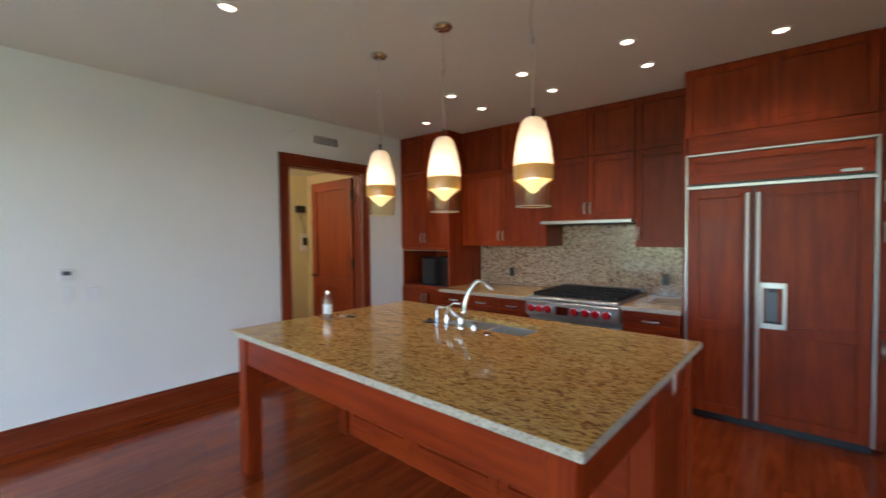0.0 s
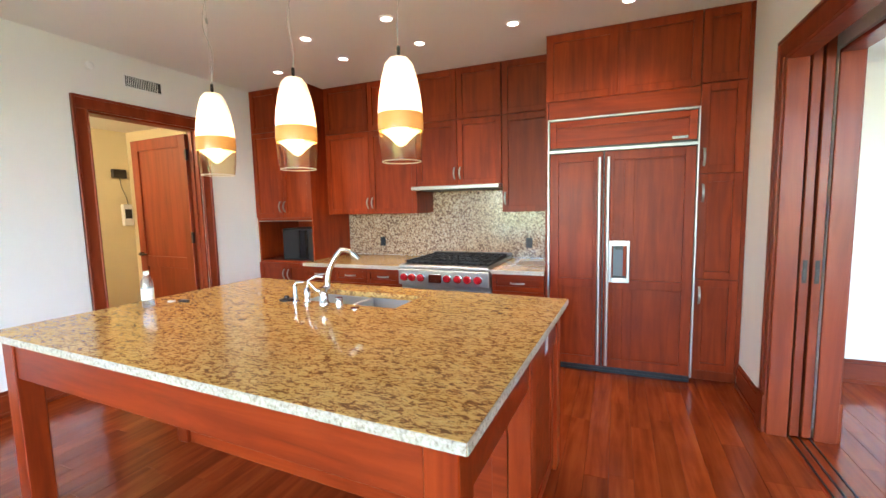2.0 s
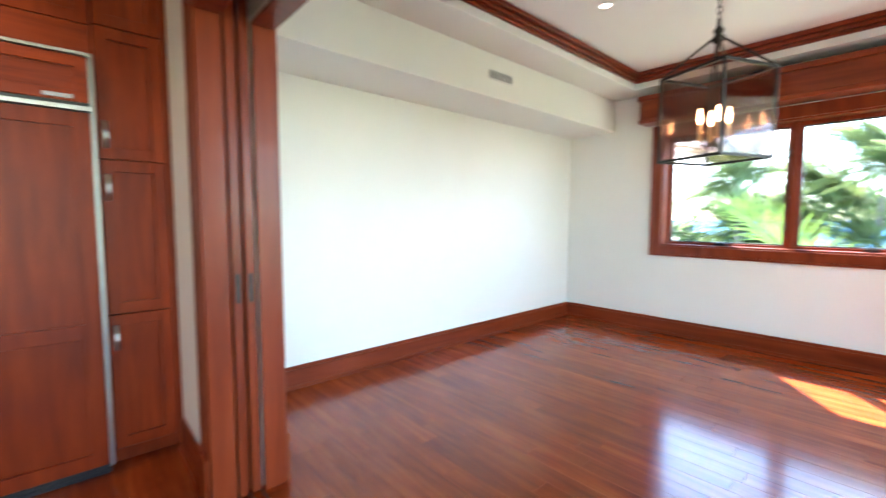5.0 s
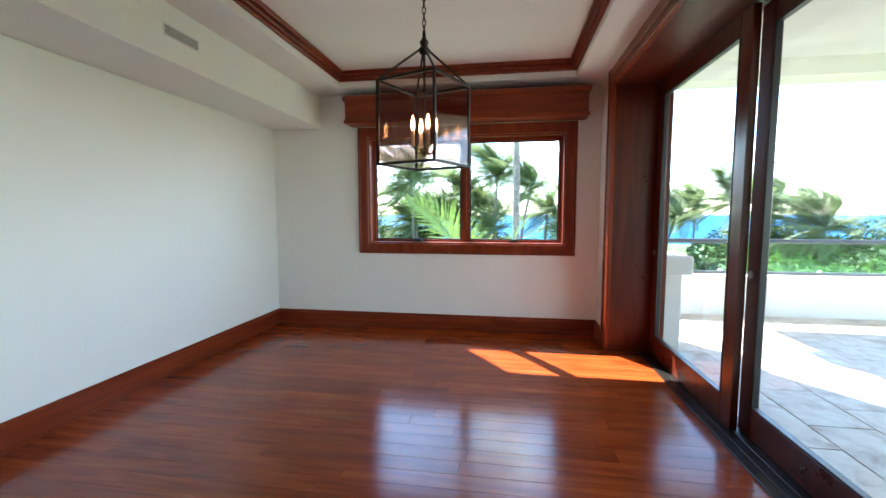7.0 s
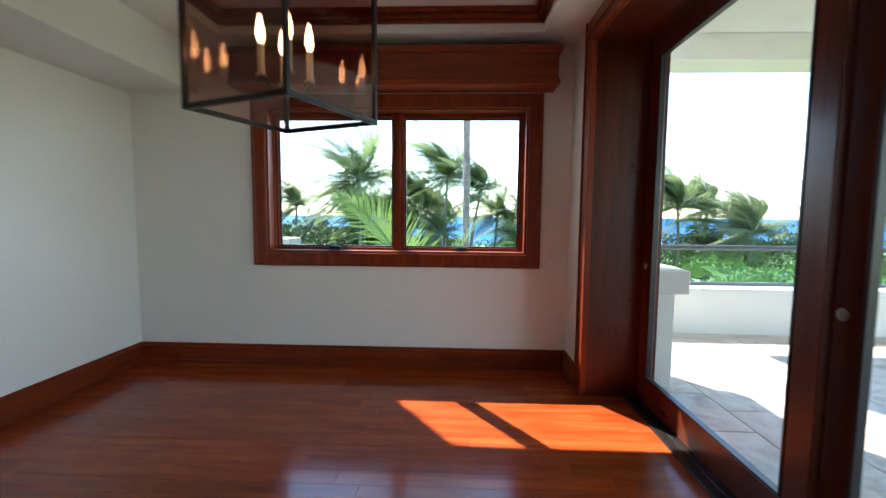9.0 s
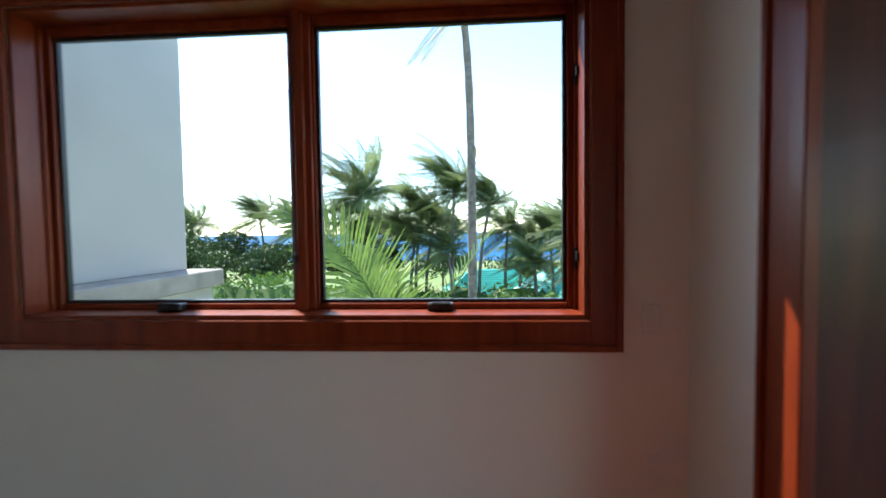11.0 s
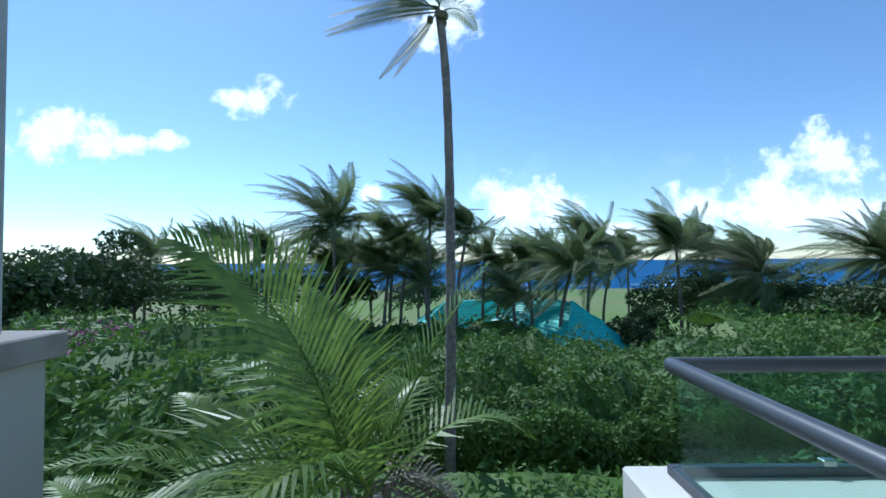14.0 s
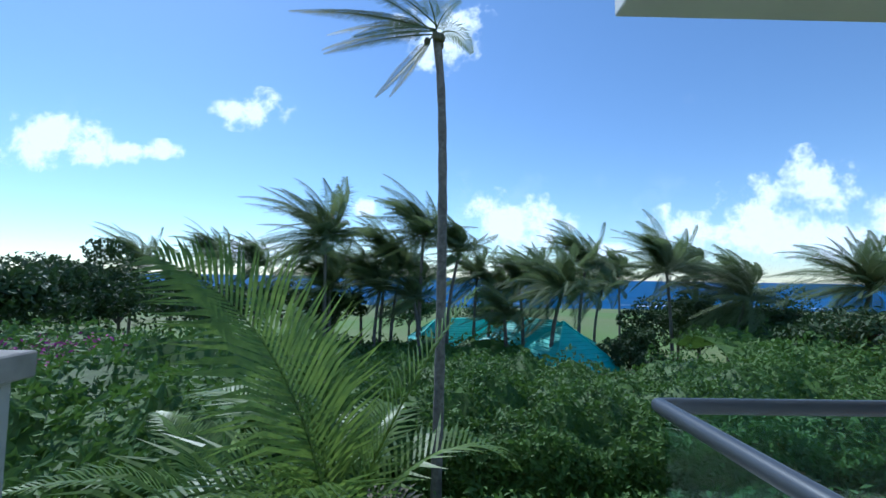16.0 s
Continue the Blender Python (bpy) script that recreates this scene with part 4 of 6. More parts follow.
boxes("base_moulding", [(-IL + .135, .82, 0, -.135, .838, .09), (-IL + .135, 1.46, 0, -.135, 1.475, .08)], M_CABX, isl, .004, IM)
me_ = IM @ turn_z(90, (-.06, 0, 0))
shaker("end_panel", .90, .03, 1.43, AZ0, -.004, isl, M_CAB, rail=.07, m=me_)
for i in range(3):
    xa = -IL + .14 + i * (IL - .28) / 3
    shaker("back_panel", xa, .09, xa + (IL - .28) / 3, AZ0, .816, isl, M_CABX, rail=.07, m=IM)
bowl = []
for a, b2 in ((S0, SM - .012), (SM + .012, S1)):
    bowl += [(a - .012, SA - .012, .70, b2 + .012, SA, IZ - .0335), (a - .012, SB, .70, b2 + .012, SB + .012, IZ - .0335), (a - .012, SA, .70, a, SB, IZ - .0335), (b2, SA, .70, b2 + .012, SB, IZ - .0335), (a, SA, .70, b2, SB, .712)]
M_SINK = plain("satin_stainless", (0.70, 0.70, 0.69), 0.42, 0.85, var=0.05, scale=4.0)
boxes("sink_bowls", bowl, M_SINK, isl, .003, IM)
for xx in ((S0 + SM) / 2, (SM + S1) / 2):
    lathe("drain", [(.045, 0), (.045, .004), (.02, .006), (0, .006)], M_CHROME, isl, IM @ Vector((xx, 1.2, .712)), 20)
boxes("end_outlet", [(-.044, 1.13, .765, -.040, 1.20, .885)], M_STEEL, isl, .002, IM)
boxes("end_outlet_socket", [(-.0402, 1.147, .785, -.0375, 1.183, .865)], M_WHITE, isl, .001, IM)

def on_island(x, y, z=0):
    return IM @ Vector((x, y, IZ + z))
# faucet
p0 = on_island(-1.245, .985)
fc = empty("kitchen_faucet", p0)
tagged(fc, "tall chrome faucet with a curved neck on the island", "faucet")
lathe("base", [(.030, 0), (.030, .012), (.024, .02), (.023, .09), (.026, .10), (0, .104)], M_CHROME, fc, p0, 24)
arc = []
for i in range(17):
    a = math.pi * i / 16
    arc.append(Vector(p0) + Vector((.012 + .075 * (1 - math.cos(a)) * .9, .02 + .05 * (1 - math.cos(a)), .10 + .13 * min(1, i / 8) + .075 * math.sin(a))))
tube("neck", [Vector(p0) + Vector((0, 0, .09))] + arc[:-3], [.019] + [.018 - .007 * i / 14 for i in range(14)], M_CHROME, fc, 14)
tube("spray_head", [arc[-5], arc[-4], arc[-3] + Vector((.012, .008, -.012))], [.015, .019, .017], M_CHROME, fc, 14)
tube("side_lever", [Vector(p0) + Vector((-.015, 0, .07)), Vector(p0) + Vector((-.05, -.01, .085)), Vector(p0) + Vector((-.085, -.02, .13))], [.010, .009, .006], M_CHROME, fc)
p1 = on_island(-1.365, .985)
ff = empty("filter_tap", p1)
tagged(ff, "small chrome filter tap on the island", "tap")
lathe("base", [(.024, 0), (.024, .008), (.018, .012), (.018, .075), (.010, .09), (0, .09)], M_CHROME, ff, p1, 20)
tube("spout", [Vector(p1) + Vector(d) for d in ((0, 0, .08), (.01, .005, .13), (.05, .02, .155), (.085, .035, .15))], .008, M_CHROME, ff)
p2 = on_island(-1.455, .985)
sd = empty("soap_dispenser", p2)
tagged(sd, "chrome soap dispenser beside the faucet", "soap dispenser")
lathe("base", [(.022, 0), (.022, .006), (.014, .010), (.013, .10), (0, .104)], M_CHROME, sd, p2, 20)
tube("nozzle", [Vector(p2) + Vector(d) for d in ((0, 0, .10), (.01, .004, .118), (.05, .018, .115))], .007, M_CHROME, sd)
ag = lathe("air_gap_cap", [(.020, 0), (.020, .045), (.016, .05), (0, .05)], M_CHROME, None, on_island(-1.14, .985), 20)
tagged(ag, "chrome air gap cap beside the sink", "air gap")
dk = lathe("sink_stopper", [(.0, 0), (.042, 0), (.042, .010), (.015, .014), (.012, .028), (0, .03)], M_BRONZE, None, on_island(-1.54, 1.0), 24)
tagged(dk, "dark round sink stopper lying on the granite", "sink stopper")
dk2 = lathe("hole_cover", [(.024, 0), (.024, .006), (0, .009)], M_CHROME, None, on_island(-1.02, .965), 20)
tagged(dk2, "small chrome hole cover on the granite", "hole cover")
# bottle
pb = on_island(-2.19, .60)
bt = empty("water_bottle", pb)
tagged(bt, "clear plastic water bottle with a white label", "bottle")
M_PET = glass("bottle_plastic", (.93, .95, .96), .35, .4)
lathe("body", [(0, .002), (.026, 0), (.031, .006), (.031, .06), (.0295, .075), (.031, .09), (.031, .135), (.027, .155), (.014, .178), (.013, .19)], M_PET, bt, pb, 24)
lathe("water", [(0, .004), (.028, .006), (.028, .10), (0, .10)], M_PET, bt, pb, 20)
lathe("label", [(.0316, .045), (.0316, .11)], M_WHITE, bt, pb, 24)
lathe("cap", [(.0145, .185), (.0145, .205), (.012, .208), (0, .208)], M_WHITE, bt, pb, 20)
pk = on_island(-2.13, .76)
ky = boxes("car_key", [(pk.x - .02, pk.y - .02, IZ, pk.x + .045, pk.y + .018, IZ + .014)], M_BLACK, bevel=.006)
tagged(ky, "black car key lying on the island", "key")
tube("key_ring", [pk + Vector((-.03 + .014 * math.cos(a), .014 * math.sin(a), .003)) for a in np.linspace(0, 6.1, 12)], .0016, M_CHROME, ky, 6)
co = lathe("lens_cap", [(.022, 0), (.022, .005), (0, .006)], M_WHITE, None, on_island(-2.20, .735), 20)
tagged(co, "small white round cap lying on the island", "cap")

# ---- lamps ----
M_OPAL = leafy("opal_glass", (0.86, 0.83, 0.80), (0.9, 0.87, 0.84), 0.3, 0.6)
M_AMBER = leafy("amber_glass_band", (0.50, 0.32, 0.11), (0.62, 0.42, 0.17), 0.15, 0.3)
# pale cream colour paints the bright gleam along the clear glass's lower edge
M_RIM = leafy("bright_rim_line", (0.85, 0.76, 0.62), (0.9, 0.82, 0.7), 0.1, 0.6)
M_CUP = glow("lit_inner_glass", (1.0, 0.80, 0.45), .13)
M_CLEAR = glass("clear_lamp_glass", (0.98, 0.93, 0.80))
M_BULB = glow("warm_bulb", (1.0, 0.78, 0.45), 2.2)
def pendant(x, y):
    e = empty("pendant_lamp", (x, y, 1.715))
    tagged(e, "lit glass pendant with white top and amber band", "pendant lamp", "pendants over the island")
    lathe("canopy", [(.062, CZ), (.062, CZ - .012), (.045, CZ - .028), (.012, CZ - .032), (0, CZ - .032)], M_CHROME, e, (x, y, 0), 24)
    lathe("opal_top", [(.018, 2.215), (.045, 2.208), (.068, 2.18), (.088, 2.11), (.104, 2.02), (.110, 1.945), (.106, 1.945), (.10, 2.02), (.084, 2.11), (.064, 2.175), (.018, 2.205)], M_OPAL, e, (x, y, 0))
    lathe("amber_band", [(.1105, 1.944), (.1125, 1.90), (.111, 1.862), (.107, 1.862), (.1085, 1.90), (.1065, 1.944)], M_AMBER, e, (x, y, 0))
    lathe("clear_base", [(.111, 1.861), (.105, 1.78), (.096, 1.715), (.093, 1.715), (.102, 1.78), (.107, 1.861)], M_CLEAR, e, (x, y, 0))
    lathe("inner_cup", [(.094, 1.862), (.070, 1.842), (.042, 1.818), (.022, 1.796), (0, 1.788)], M_CUP, e, (x, y, 0), 24)
    tube("glass_rim", [(x + .0955 * math.cos(a), y + .0955 * math.sin(a), 1.716) for a in np.linspace(0, 2 * math.pi, 25)], .0028, M_RIM, e, 6)
    lathe("bulb", [(.0, 1.83), (.02, 1.835), (.032, 1.86), (.03, 1.89), (.016, 1.93), (.014, 1.99), (0, 1.99)], M_BULB, e, (x, y, 0), 16)
    lathe("stem", [(.009, 2.20), (.009, 2.265), (0, 2.267)], M_BRONZE, e, (x, y, 0), 12)
    tube("wire", [(x, y, 2.26), (x, y, CZ - .03)], .0011, M_STEEL, e, 5)
    pts = [(x + .035 * math.sin(t * 9 + x * 3) * (1 - abs(2 * t - 1)), y + .01 * math.sin(t * 7), 2.26 + t * (CZ - 2.295)) for t in np.linspace(0, 1, 18)]
    tube("cord", pts, .0022, M_CORD, e, 6)
    lathe("wire_grip", [(.006, 2.62), (.006, 2.65), (0, 2.65)], M_STEEL, e, (x, y, 0), 8)
    d = bpy.data.lights.new("pendant_light", "POINT")
    d.energy, d.color, d.shadow_soft_size = .07, (1.0, 0.80, 0.55), .02
    new("pendant_light", d).location = (x + .025, y - .045, 2.03)
for px_, py_ in ((-2.20, 3.44), (-1.55, 3.42), (-.885, 3.40)):
    pendant(px_, py_)

M_DL = glow("downlight_lens", (1.0, 0.88, 0.70), .5)
def downlight(x, y, z, power):
    e = lathe("downlight", [(.062, z - .0005), (.062, z - .005), (.044, z - .007), (.042, z - .0015)], M_WHITE, None, (x, y, 0), 28)
    tagged(e, "round white recessed downlight, lit, in the ceiling", "downlight", "ceiling downlights")
    lathe("lens", [(.042, z - .002), (.025, z - .004), (0, z - .004)], M_DL, e, (x, y, 0), 20)
    d = bpy.data.lights.new("downlight_beam", "SPOT")
    d.energy, d.color, d.spot_size, d.spot_blend, d.shadow_soft_size = power, (1.0, 0.83, 0.64), radians(110), .6, .05
    new("downlight_beam", d).location = (x, y, z - .03)
for dx_, dy_ in ((.165, 4.98), (-.69, 4.465), (-.69, 5.01), (-1.56, 4.50), (-1.54, 5.05), (-2.37, 4.54), (-2.375, 5.08), (-3.22, 5.11), (-2.38, 2.40)):
    downlight(dx_, dy_, CZ, 1.2)
downlight(3.80, 4.22, TRAYZ, .5)

# dining lantern
LX, LY = 3.475, 3.341
lan = empty("lantern_pendant", (LX, LY, 1.733))
tagged(lan, "square dark metal lantern with smoky seeded glass", "lantern")
LM = turn_z(67.6, (LX, LY, 0))
h, lz0, lz1, b_ = .205, 1.735, 2.25, .008
bars = []
for sx in (-1, 1):
    for sy in (-1, 1):
        bars.append((sx * h - b_, sy * h - b_, lz0, sx * h + b_, sy * h + b_, lz1))
for zz in (lz0, lz1 - .012):
    bars += [(-h, -h - b_, zz, h, -h + b_, zz + .016), (-h, h - b_, zz, h, h + b_, zz + .016), (-h - b_, -h, zz, -h + b_, h, zz + .016), (h - b_, -h, zz, h + b_, h, zz + .016)]
boxes("frame", bars, M_BRONZE, lan, .002, LM)
for i in range(4):
    boxes("glass_panel", [(-h + .01, -h - .002, lz0 + .018, h - .01, -h + .002, lz1 - .016)], M_SMOKE, lan, 0, LM @ Matrix.Rotation(math.pi / 2 * i, 4, "Z"))
for sx in (-1, 1):
    for sy in (-1, 1):
        tube("roof_bar", [LM @ Vector((sx * h, sy * h, lz1)), LM @ Vector((sx * .018, sy * .018, lz1 + .20))], .007, M_BRONZE, lan, 8)
lathe("finial", [(.03, 2.43), (.036, 2.45), (.02, 2.47), (.028, 2.495), (.012, 2.52), (.01, 2.56), (0, 2.56)], M_BRONZE, lan, (LX, LY, 0), 16)
tube("centre_rod", [(LX, LY, 1.80), (LX, LY, 2.44)], .008, M_BRONZE, lan, 8)
for i in range(13):
    z = 2.572 + i * .0375
    a = math.pi / 2 * (i % 2)
    ring = [(LX + .011 * math.cos(t) * math.cos(a), LY + .011 * math.cos(t) * math.sin(a), z + .025 * math.sin(t)) for t in np.linspace(0, 2 * math.pi, 11)]
    tube("chain_link", ring, .0032, M_BRONZE, lan, 6)
lathe("canopy", [(.065, TRAYZ), (.065, TRAYZ - .014), (.02, TRAYZ - .03), (0, TRAYZ - .03)], M_BRONZE, lan, (LX, LY, 0), 24)
M_CANDLE = plain("candle_sleeve", (.62, .55, .42), .5)
M_FLAME = glow("candle_bulb", (1.0, .62, .28), 4.0)
for i in range(4):
    a = math.pi / 2 * i + .5
    cx, cy = LX + .075 * math.cos(a), LY + .075 * math.sin(a)
    tube("arm", [(LX, LY, 1.83), (LX + .04 * math.cos(a), LY + .04 * math.sin(a), 1.815), (cx, cy, 1.86)], .006, M_BRONZE, lan, 8)
    lathe("candle", [(.02, 1.86), (.011, 1.866), (.011, 1.955), (0, 1.955)], M_CANDLE, lan, (cx, cy, 0), 14)
    lathe("bulb", [(.006, 1.955), (.014, 1.98), (.012, 2.01), (.004, 2.045), (0, 2.05)], M_FLAME, lan, (cx, cy, 0), 12)

# ---- wall fittings ----
def wall_plate(name, lst, mat, label, cat, parts=()):
    o = boxes(name, lst, mat, bevel=.003)
    tagged(o, label, cat)
    for pn, pl_, pm in parts:
        boxes(pn, pl_, pm, o, .001)
    return o
vy0, vy1, vz0, vz1 = 4.09, 4.45, 2.65, 2.77
# a thin black sheet behind the slats paints the dark inside of the vent
wall_plate("air_vent", [(KX0, vy0, vz0, KX0 + .008, vy1, vz0 + .012), (KX0, vy0, vz1 - .012, KX0 + .008, vy1, vz1), (KX0, vy0, vz0, KX0 + .008, vy0 + .012, vz1), (KX0, vy1 - .012, vz0, KX0 + .008, vy1, vz1)] + [(KX0 + .001, vy0 + .012 + i * .0165, vz0 + .012, KX0 + .006, vy0 + .018 + i * .0165, vz1 - .012) for i in range(19)], M_WHITE, "white slatted air vent high on the kitchen wall", "vent", [("duct", [(KX0 + .0005, vy0 + .01, vz0 + .01, KX0 + .0015, vy1 - .01, vz1 - .01)], M_BLACK)])
sn = lathe("smoke_detector", [(.032, 0), (.030, .016), (.014, .024), (0, .024)], M_WHITE, None, (KX0, 3.83, 2.765), 24, Matrix.Rotation(radians(90), 4, "Y"))
tagged(sn, "small round white detector on the kitchen wall", "detector")
wall_plate("thermostat", [(KX0, 1.83, 1.235, KX0 + .022, 1.925, 1.325)], M_WHITE, "white thermostat on the kitchen wall", "thermostat", [("display", [(KX0 + .0215, 1.85, 1.28, KX0 + .0235, 1.905, 1.312)], M_RAIL)])
wall_plate("light_switch", [(KX0, 1.845, 1.075, KX0 + .007, 1.92, 1.185)], M_WHITE, "white light switch plate on the kitchen wall", "switch", [("rocker", [(KX0 + .0065, 1.868, 1.105, KX0 + .011, 1.897, 1.155)], M_WHITE)])
wall_plate("light_switch", [(KX0, 1.975, 1.06, KX0 + .007, 2.095, 1.17)], M_WHITE, "white double light switch plate on the kitchen wall", "switch", [("rocker", [(KX0 + .0065, 1.995, 1.09, KX0 + .011, 2.022, 1.14), (KX0 + .0065, 2.048, 1.09, KX0 + .011, 2.075, 1.14)], M_WHITE)])
def outlet(x, y, z, axis, label):
    a, c = .035, .057
    if axis == "x-":
        f = lambda u0, v0, u1, v1, d0, d1: (x - d1, y + u0, z + v0, x - d0, y + u1, z + v1)
    else:
        f = lambda u0, v0, u1, v1, d0, d1: (x + u0, y - d1, z + v0, x + u1, y - d0, z + v1)
    wall_plate("outlet", [f(-a, -c, a, c, 0, .006)], M_WHITE, label, "outlet", [("socket", [f(-.016, .008, .016, .04, .0055, .009), f(-.016, -.04, .016, -.008, .0055, .009)], M_WHITE)])
outlet(3.37, NY, .48, "y-", "white outlet on the dining room wall above the baseboard")
outlet(DX, 5.44, .47, "x-", "white outlet on the window wall above the baseboard")
outlet(DX, 1.93, .48, "x-", "white outlet beside the lanai doors on the wall")
outlet(DX, 1.93, 1.07, "x-", "white switch plate beside the dining window")
# here too the darkness between the slats is a flat black sheet
wall_plate("soffit_vent", [(3.48, 5.152, 2.66, 3.82, 5.16, 2.672), (3.48, 5.152, 2.738, 3.82, 5.16, 2.75), (3.48, 5.152, 2.672, 3.492, 5.16, 2.738), (3.808, 5.152, 2.672, 3.82, 5.16, 2.738)] + [(3.492, 5.153, 2.676 + i * .0105, 3.808, 5.159, 2.681 + i * .0105) for i in range(6)], M_WHITE, "white slatted vent in the dining room soffit", "vent", [("duct", [(3.49, 5.1585, 2.67, 3.81, 5.1598, 2.74)], M_BLACK)])
# ---- outside: house parts and lanai ----
structure(boxes("house_base", [(KX0 - 2.4, SY - .15, -3.7, DX + .19, 6.5, -.07)], M_STUCCO, bevel=0), "cream stucco storey under the rooms", "wall")
structure(boxes("lanai_slab", [(.8, -6.2, -.32, 7.65, 1.19, -.025), (6.092, 1.19, -.32, 7.65, 1.86, -.025)], M_STUCCO, bevel=.004), "cream concrete slab of the lanai", "slab")
PAR = .55
structure(boxes("lanai_parapet", [(7.25, -6.2, -.30, 7.66, 1.87, PAR), (6.095, 1.46, -.30, 7.25, 1.87, PAR)], M_STUCCO, bevel=.012), "low cream stucco parapet round the lanai", "parapet")
rl = empty("lanai_railing", (7.65, -1.0, PAR))
tagged(rl, "grey metal railing with clear glass panels on the parapet", "railing")
RZ = 1.035
tube("top_rail", [(7.56, -6.1, RZ), (7.56, 1.64, RZ), (7.56, 1.68, RZ), (7.52, 1.68, RZ), (6.10, 1.68, RZ)], .034, M_RAIL, rl, 14)
for i in range(6):
    ya = 1.64 - i * 1.3
    g = boxes("glass_panel", [(7.554, ya - 1.27, PAR + .03, 7.566, ya, RZ - .03)], M_RAILGLASS, rl, .001)
    g.visible_shadow = False
    boxes("clamp", [(7.542, ya - .665, PAR, 7.578, ya - .605, PAR + .07)], M_STEEL, rl, .003)
g = boxes("glass_panel", [(6.15, 1.674, PAR + .03, 7.51, 1.686, RZ - .03)], M_RAILGLASS, rl, .001)
g.visible_shadow = False
boxes("bottom_channel", [(7.54, -6.1, PAR, 7.58, 1.70, PAR + .045), (6.12, 1.66, PAR, 7.54, 1.70, PAR + .045)], M_RAIL, rl, .003)
pr = boxes("lanai_pier", [(5.56, .99, -.025, 6.04, 1.20, .80)], M_STUCCO, bevel=.008)
tagged(pr, "short stucco pier with a cap on the lanai", "pier")
boxes("cap", [(5.475, .918, .80, 6.06, 1.215, .995)], M_STUCCO, pr, .012)
structure(boxes("lanai_ceiling", [(.8, -6.2, 3.62, 8.85, 1.30, 3.80), (1.0, 1.22, 3.30, 6.09, 1.30, 3.62)], M_STUCCO, bevel=.01), "cream plaster ceiling slab over the lanai", "ceiling")
structure(boxes("lanai_beam", [(7.40, -6.2, 3.30, 7.85, 1.30, 3.62), (6.4, -6.2, 3.46, 7.40, -5.8, 3.62)], M_STUCCO, bevel=.01), "cream beam along the lanai edge", "beam")
# wing of the house
structure(boxes("wing_wall", [(6.09, 5.54, 1.06, 8.38, 9.5, 7.5), (6.09, 5.31, -3.7, 8.44, 9.5, .89)], M_WING, bevel=.01), "stucco wing of the house, greyed for its shaded side", "wall")
structure(boxes("wing_ledge", [(6.092, 5.235, .89, 8.52, 9.5, 1.06)], M_CONC, bevel=.012), "weathered concrete ledge on the wing", "ledge")
# lanai tiles
tb = structure(boxes("lanai_floor", [(1.8, -4.6, -.025, 7.42, 1.19, -.014)], M_CONC, bevel=0), "stone tile floor of the lanai", "floor")
tile_mesh = {}
rt = random.Random(9)
for iy in range(14):
    off = .3 * (iy % 2)
    y = 1.185 - .41 * (iy + 1)
    x = 1.8 - off
    while x < 7.4:
        xa, xb = max(1.8, x), min(7.42, x + .61)
        x += .61
        if xb - xa < .05:
            continue
        key = round(xb - xa, 3)
        if key not in tile_mesh:
            bm = bmesh.new()
            add_box(bm, .003, .003, -.012, key - .003, .407, 0)
            bmesh.ops.bevel(bm, geom=[e for e in bm.edges if all(v.co.z > -.001 for v in e.verts)], offset=.003, segments=1, affect="EDGES")
            me = bpy.data.meshes.new("tile")
            bm.to_mesh(me)
            bm.free()
            me.materials.append(M_TILE)
            tile_mesh[key] = me
        o = new("tile", tile_mesh[key])
        o.location = (xa, y, -.002 + rt.uniform(-.001, .001))
        o.parent = tb

# ---- ground and sea ----
def ground_z(x, y):
    for (xa, za), (xb, zb) in (((-200, -3.7), (14, -3.7)), ((14, -3.7), (45, -8.2)), ((45, -8.2), (190, -12.6)), ((190, -12.6), (250, -14.2)), ((250, -14.2), (900, -40.0))):
        if x <= xb:
            t = max(0, (x - xa) / (xb - xa))
            return za + (zb - za) * t + .25 * noise.noise((x * .07, y * .07, 0))
    return -40
bm = bmesh.new()
gx = [-200, -60, -20, 0, 6, 10, 14, 18, 22, 27, 33, 40, 48, 58, 70, 85, 100, 120, 140, 160, 175, 190, 205, 220, 235, 250, 300, 500, 900]
gy = [-900, -500, -300, -200, -140, -100, -75, -55, -42, -32, -24, -17, -11, -6, -2, 2, 6, 11, 17, 24, 32, 42, 55, 75, 100, 140, 200, 300, 500, 900]
gv = [[bm.verts.new((x + (12 * noise.noise((x * .02, y * .02, 3)) if x > 150 else 0), y, ground_z(x, y))) for y in gy] for x in gx]
for i in range(len(gx) - 1):
    for j in range(len(gy) - 1):
        bm.faces.new((gv[i][j], gv[i + 1][j], gv[i + 1][j + 1], gv[i][j + 1]))
gr_ = finish("ground", bm, M_GROUND, None, True)
structure(gr_, "grassy ground that slopes down to the shore", "ground")
bm = bmesh.new()
sv = [bm.verts.new(p) for p in ((195, -4500, -13.4), (4700, -4500, -13.4), (4700, 4500, -13.4), (195, 4500, -13.4))]
bm.faces.new(sv)
structure(finish("sea_water", bm, M_SEA), "deep blue sea to the horizon", "water")
M_FOAM = plain("sea_foam", (.85, .88, .9), .8, var=.05)
bm = bmesh.new()
rf = random.Random(3)
for k in range(46):
    y = -300 + k * 13 + rf.uniform(-4, 4)
    w, l_ = rf.uniform(.4, 1.6), rf.uniform(4, 13)
    if -150 < y < -110:
        w, l_ = 4.5, 16
    x = 246 + 6 * math.sin(k * 1.7)
    vs = [bm.verts.new((x + (w if (a % 2) else -w) * rf.uniform(.5, 1), y + l_ * (a / 7 - .5), -13.25)) for a in range(8)]
    for a in range(0, 6, 2):
        bm.faces.new((vs[a], vs[a + 1], vs[a + 3], vs[a + 2]))
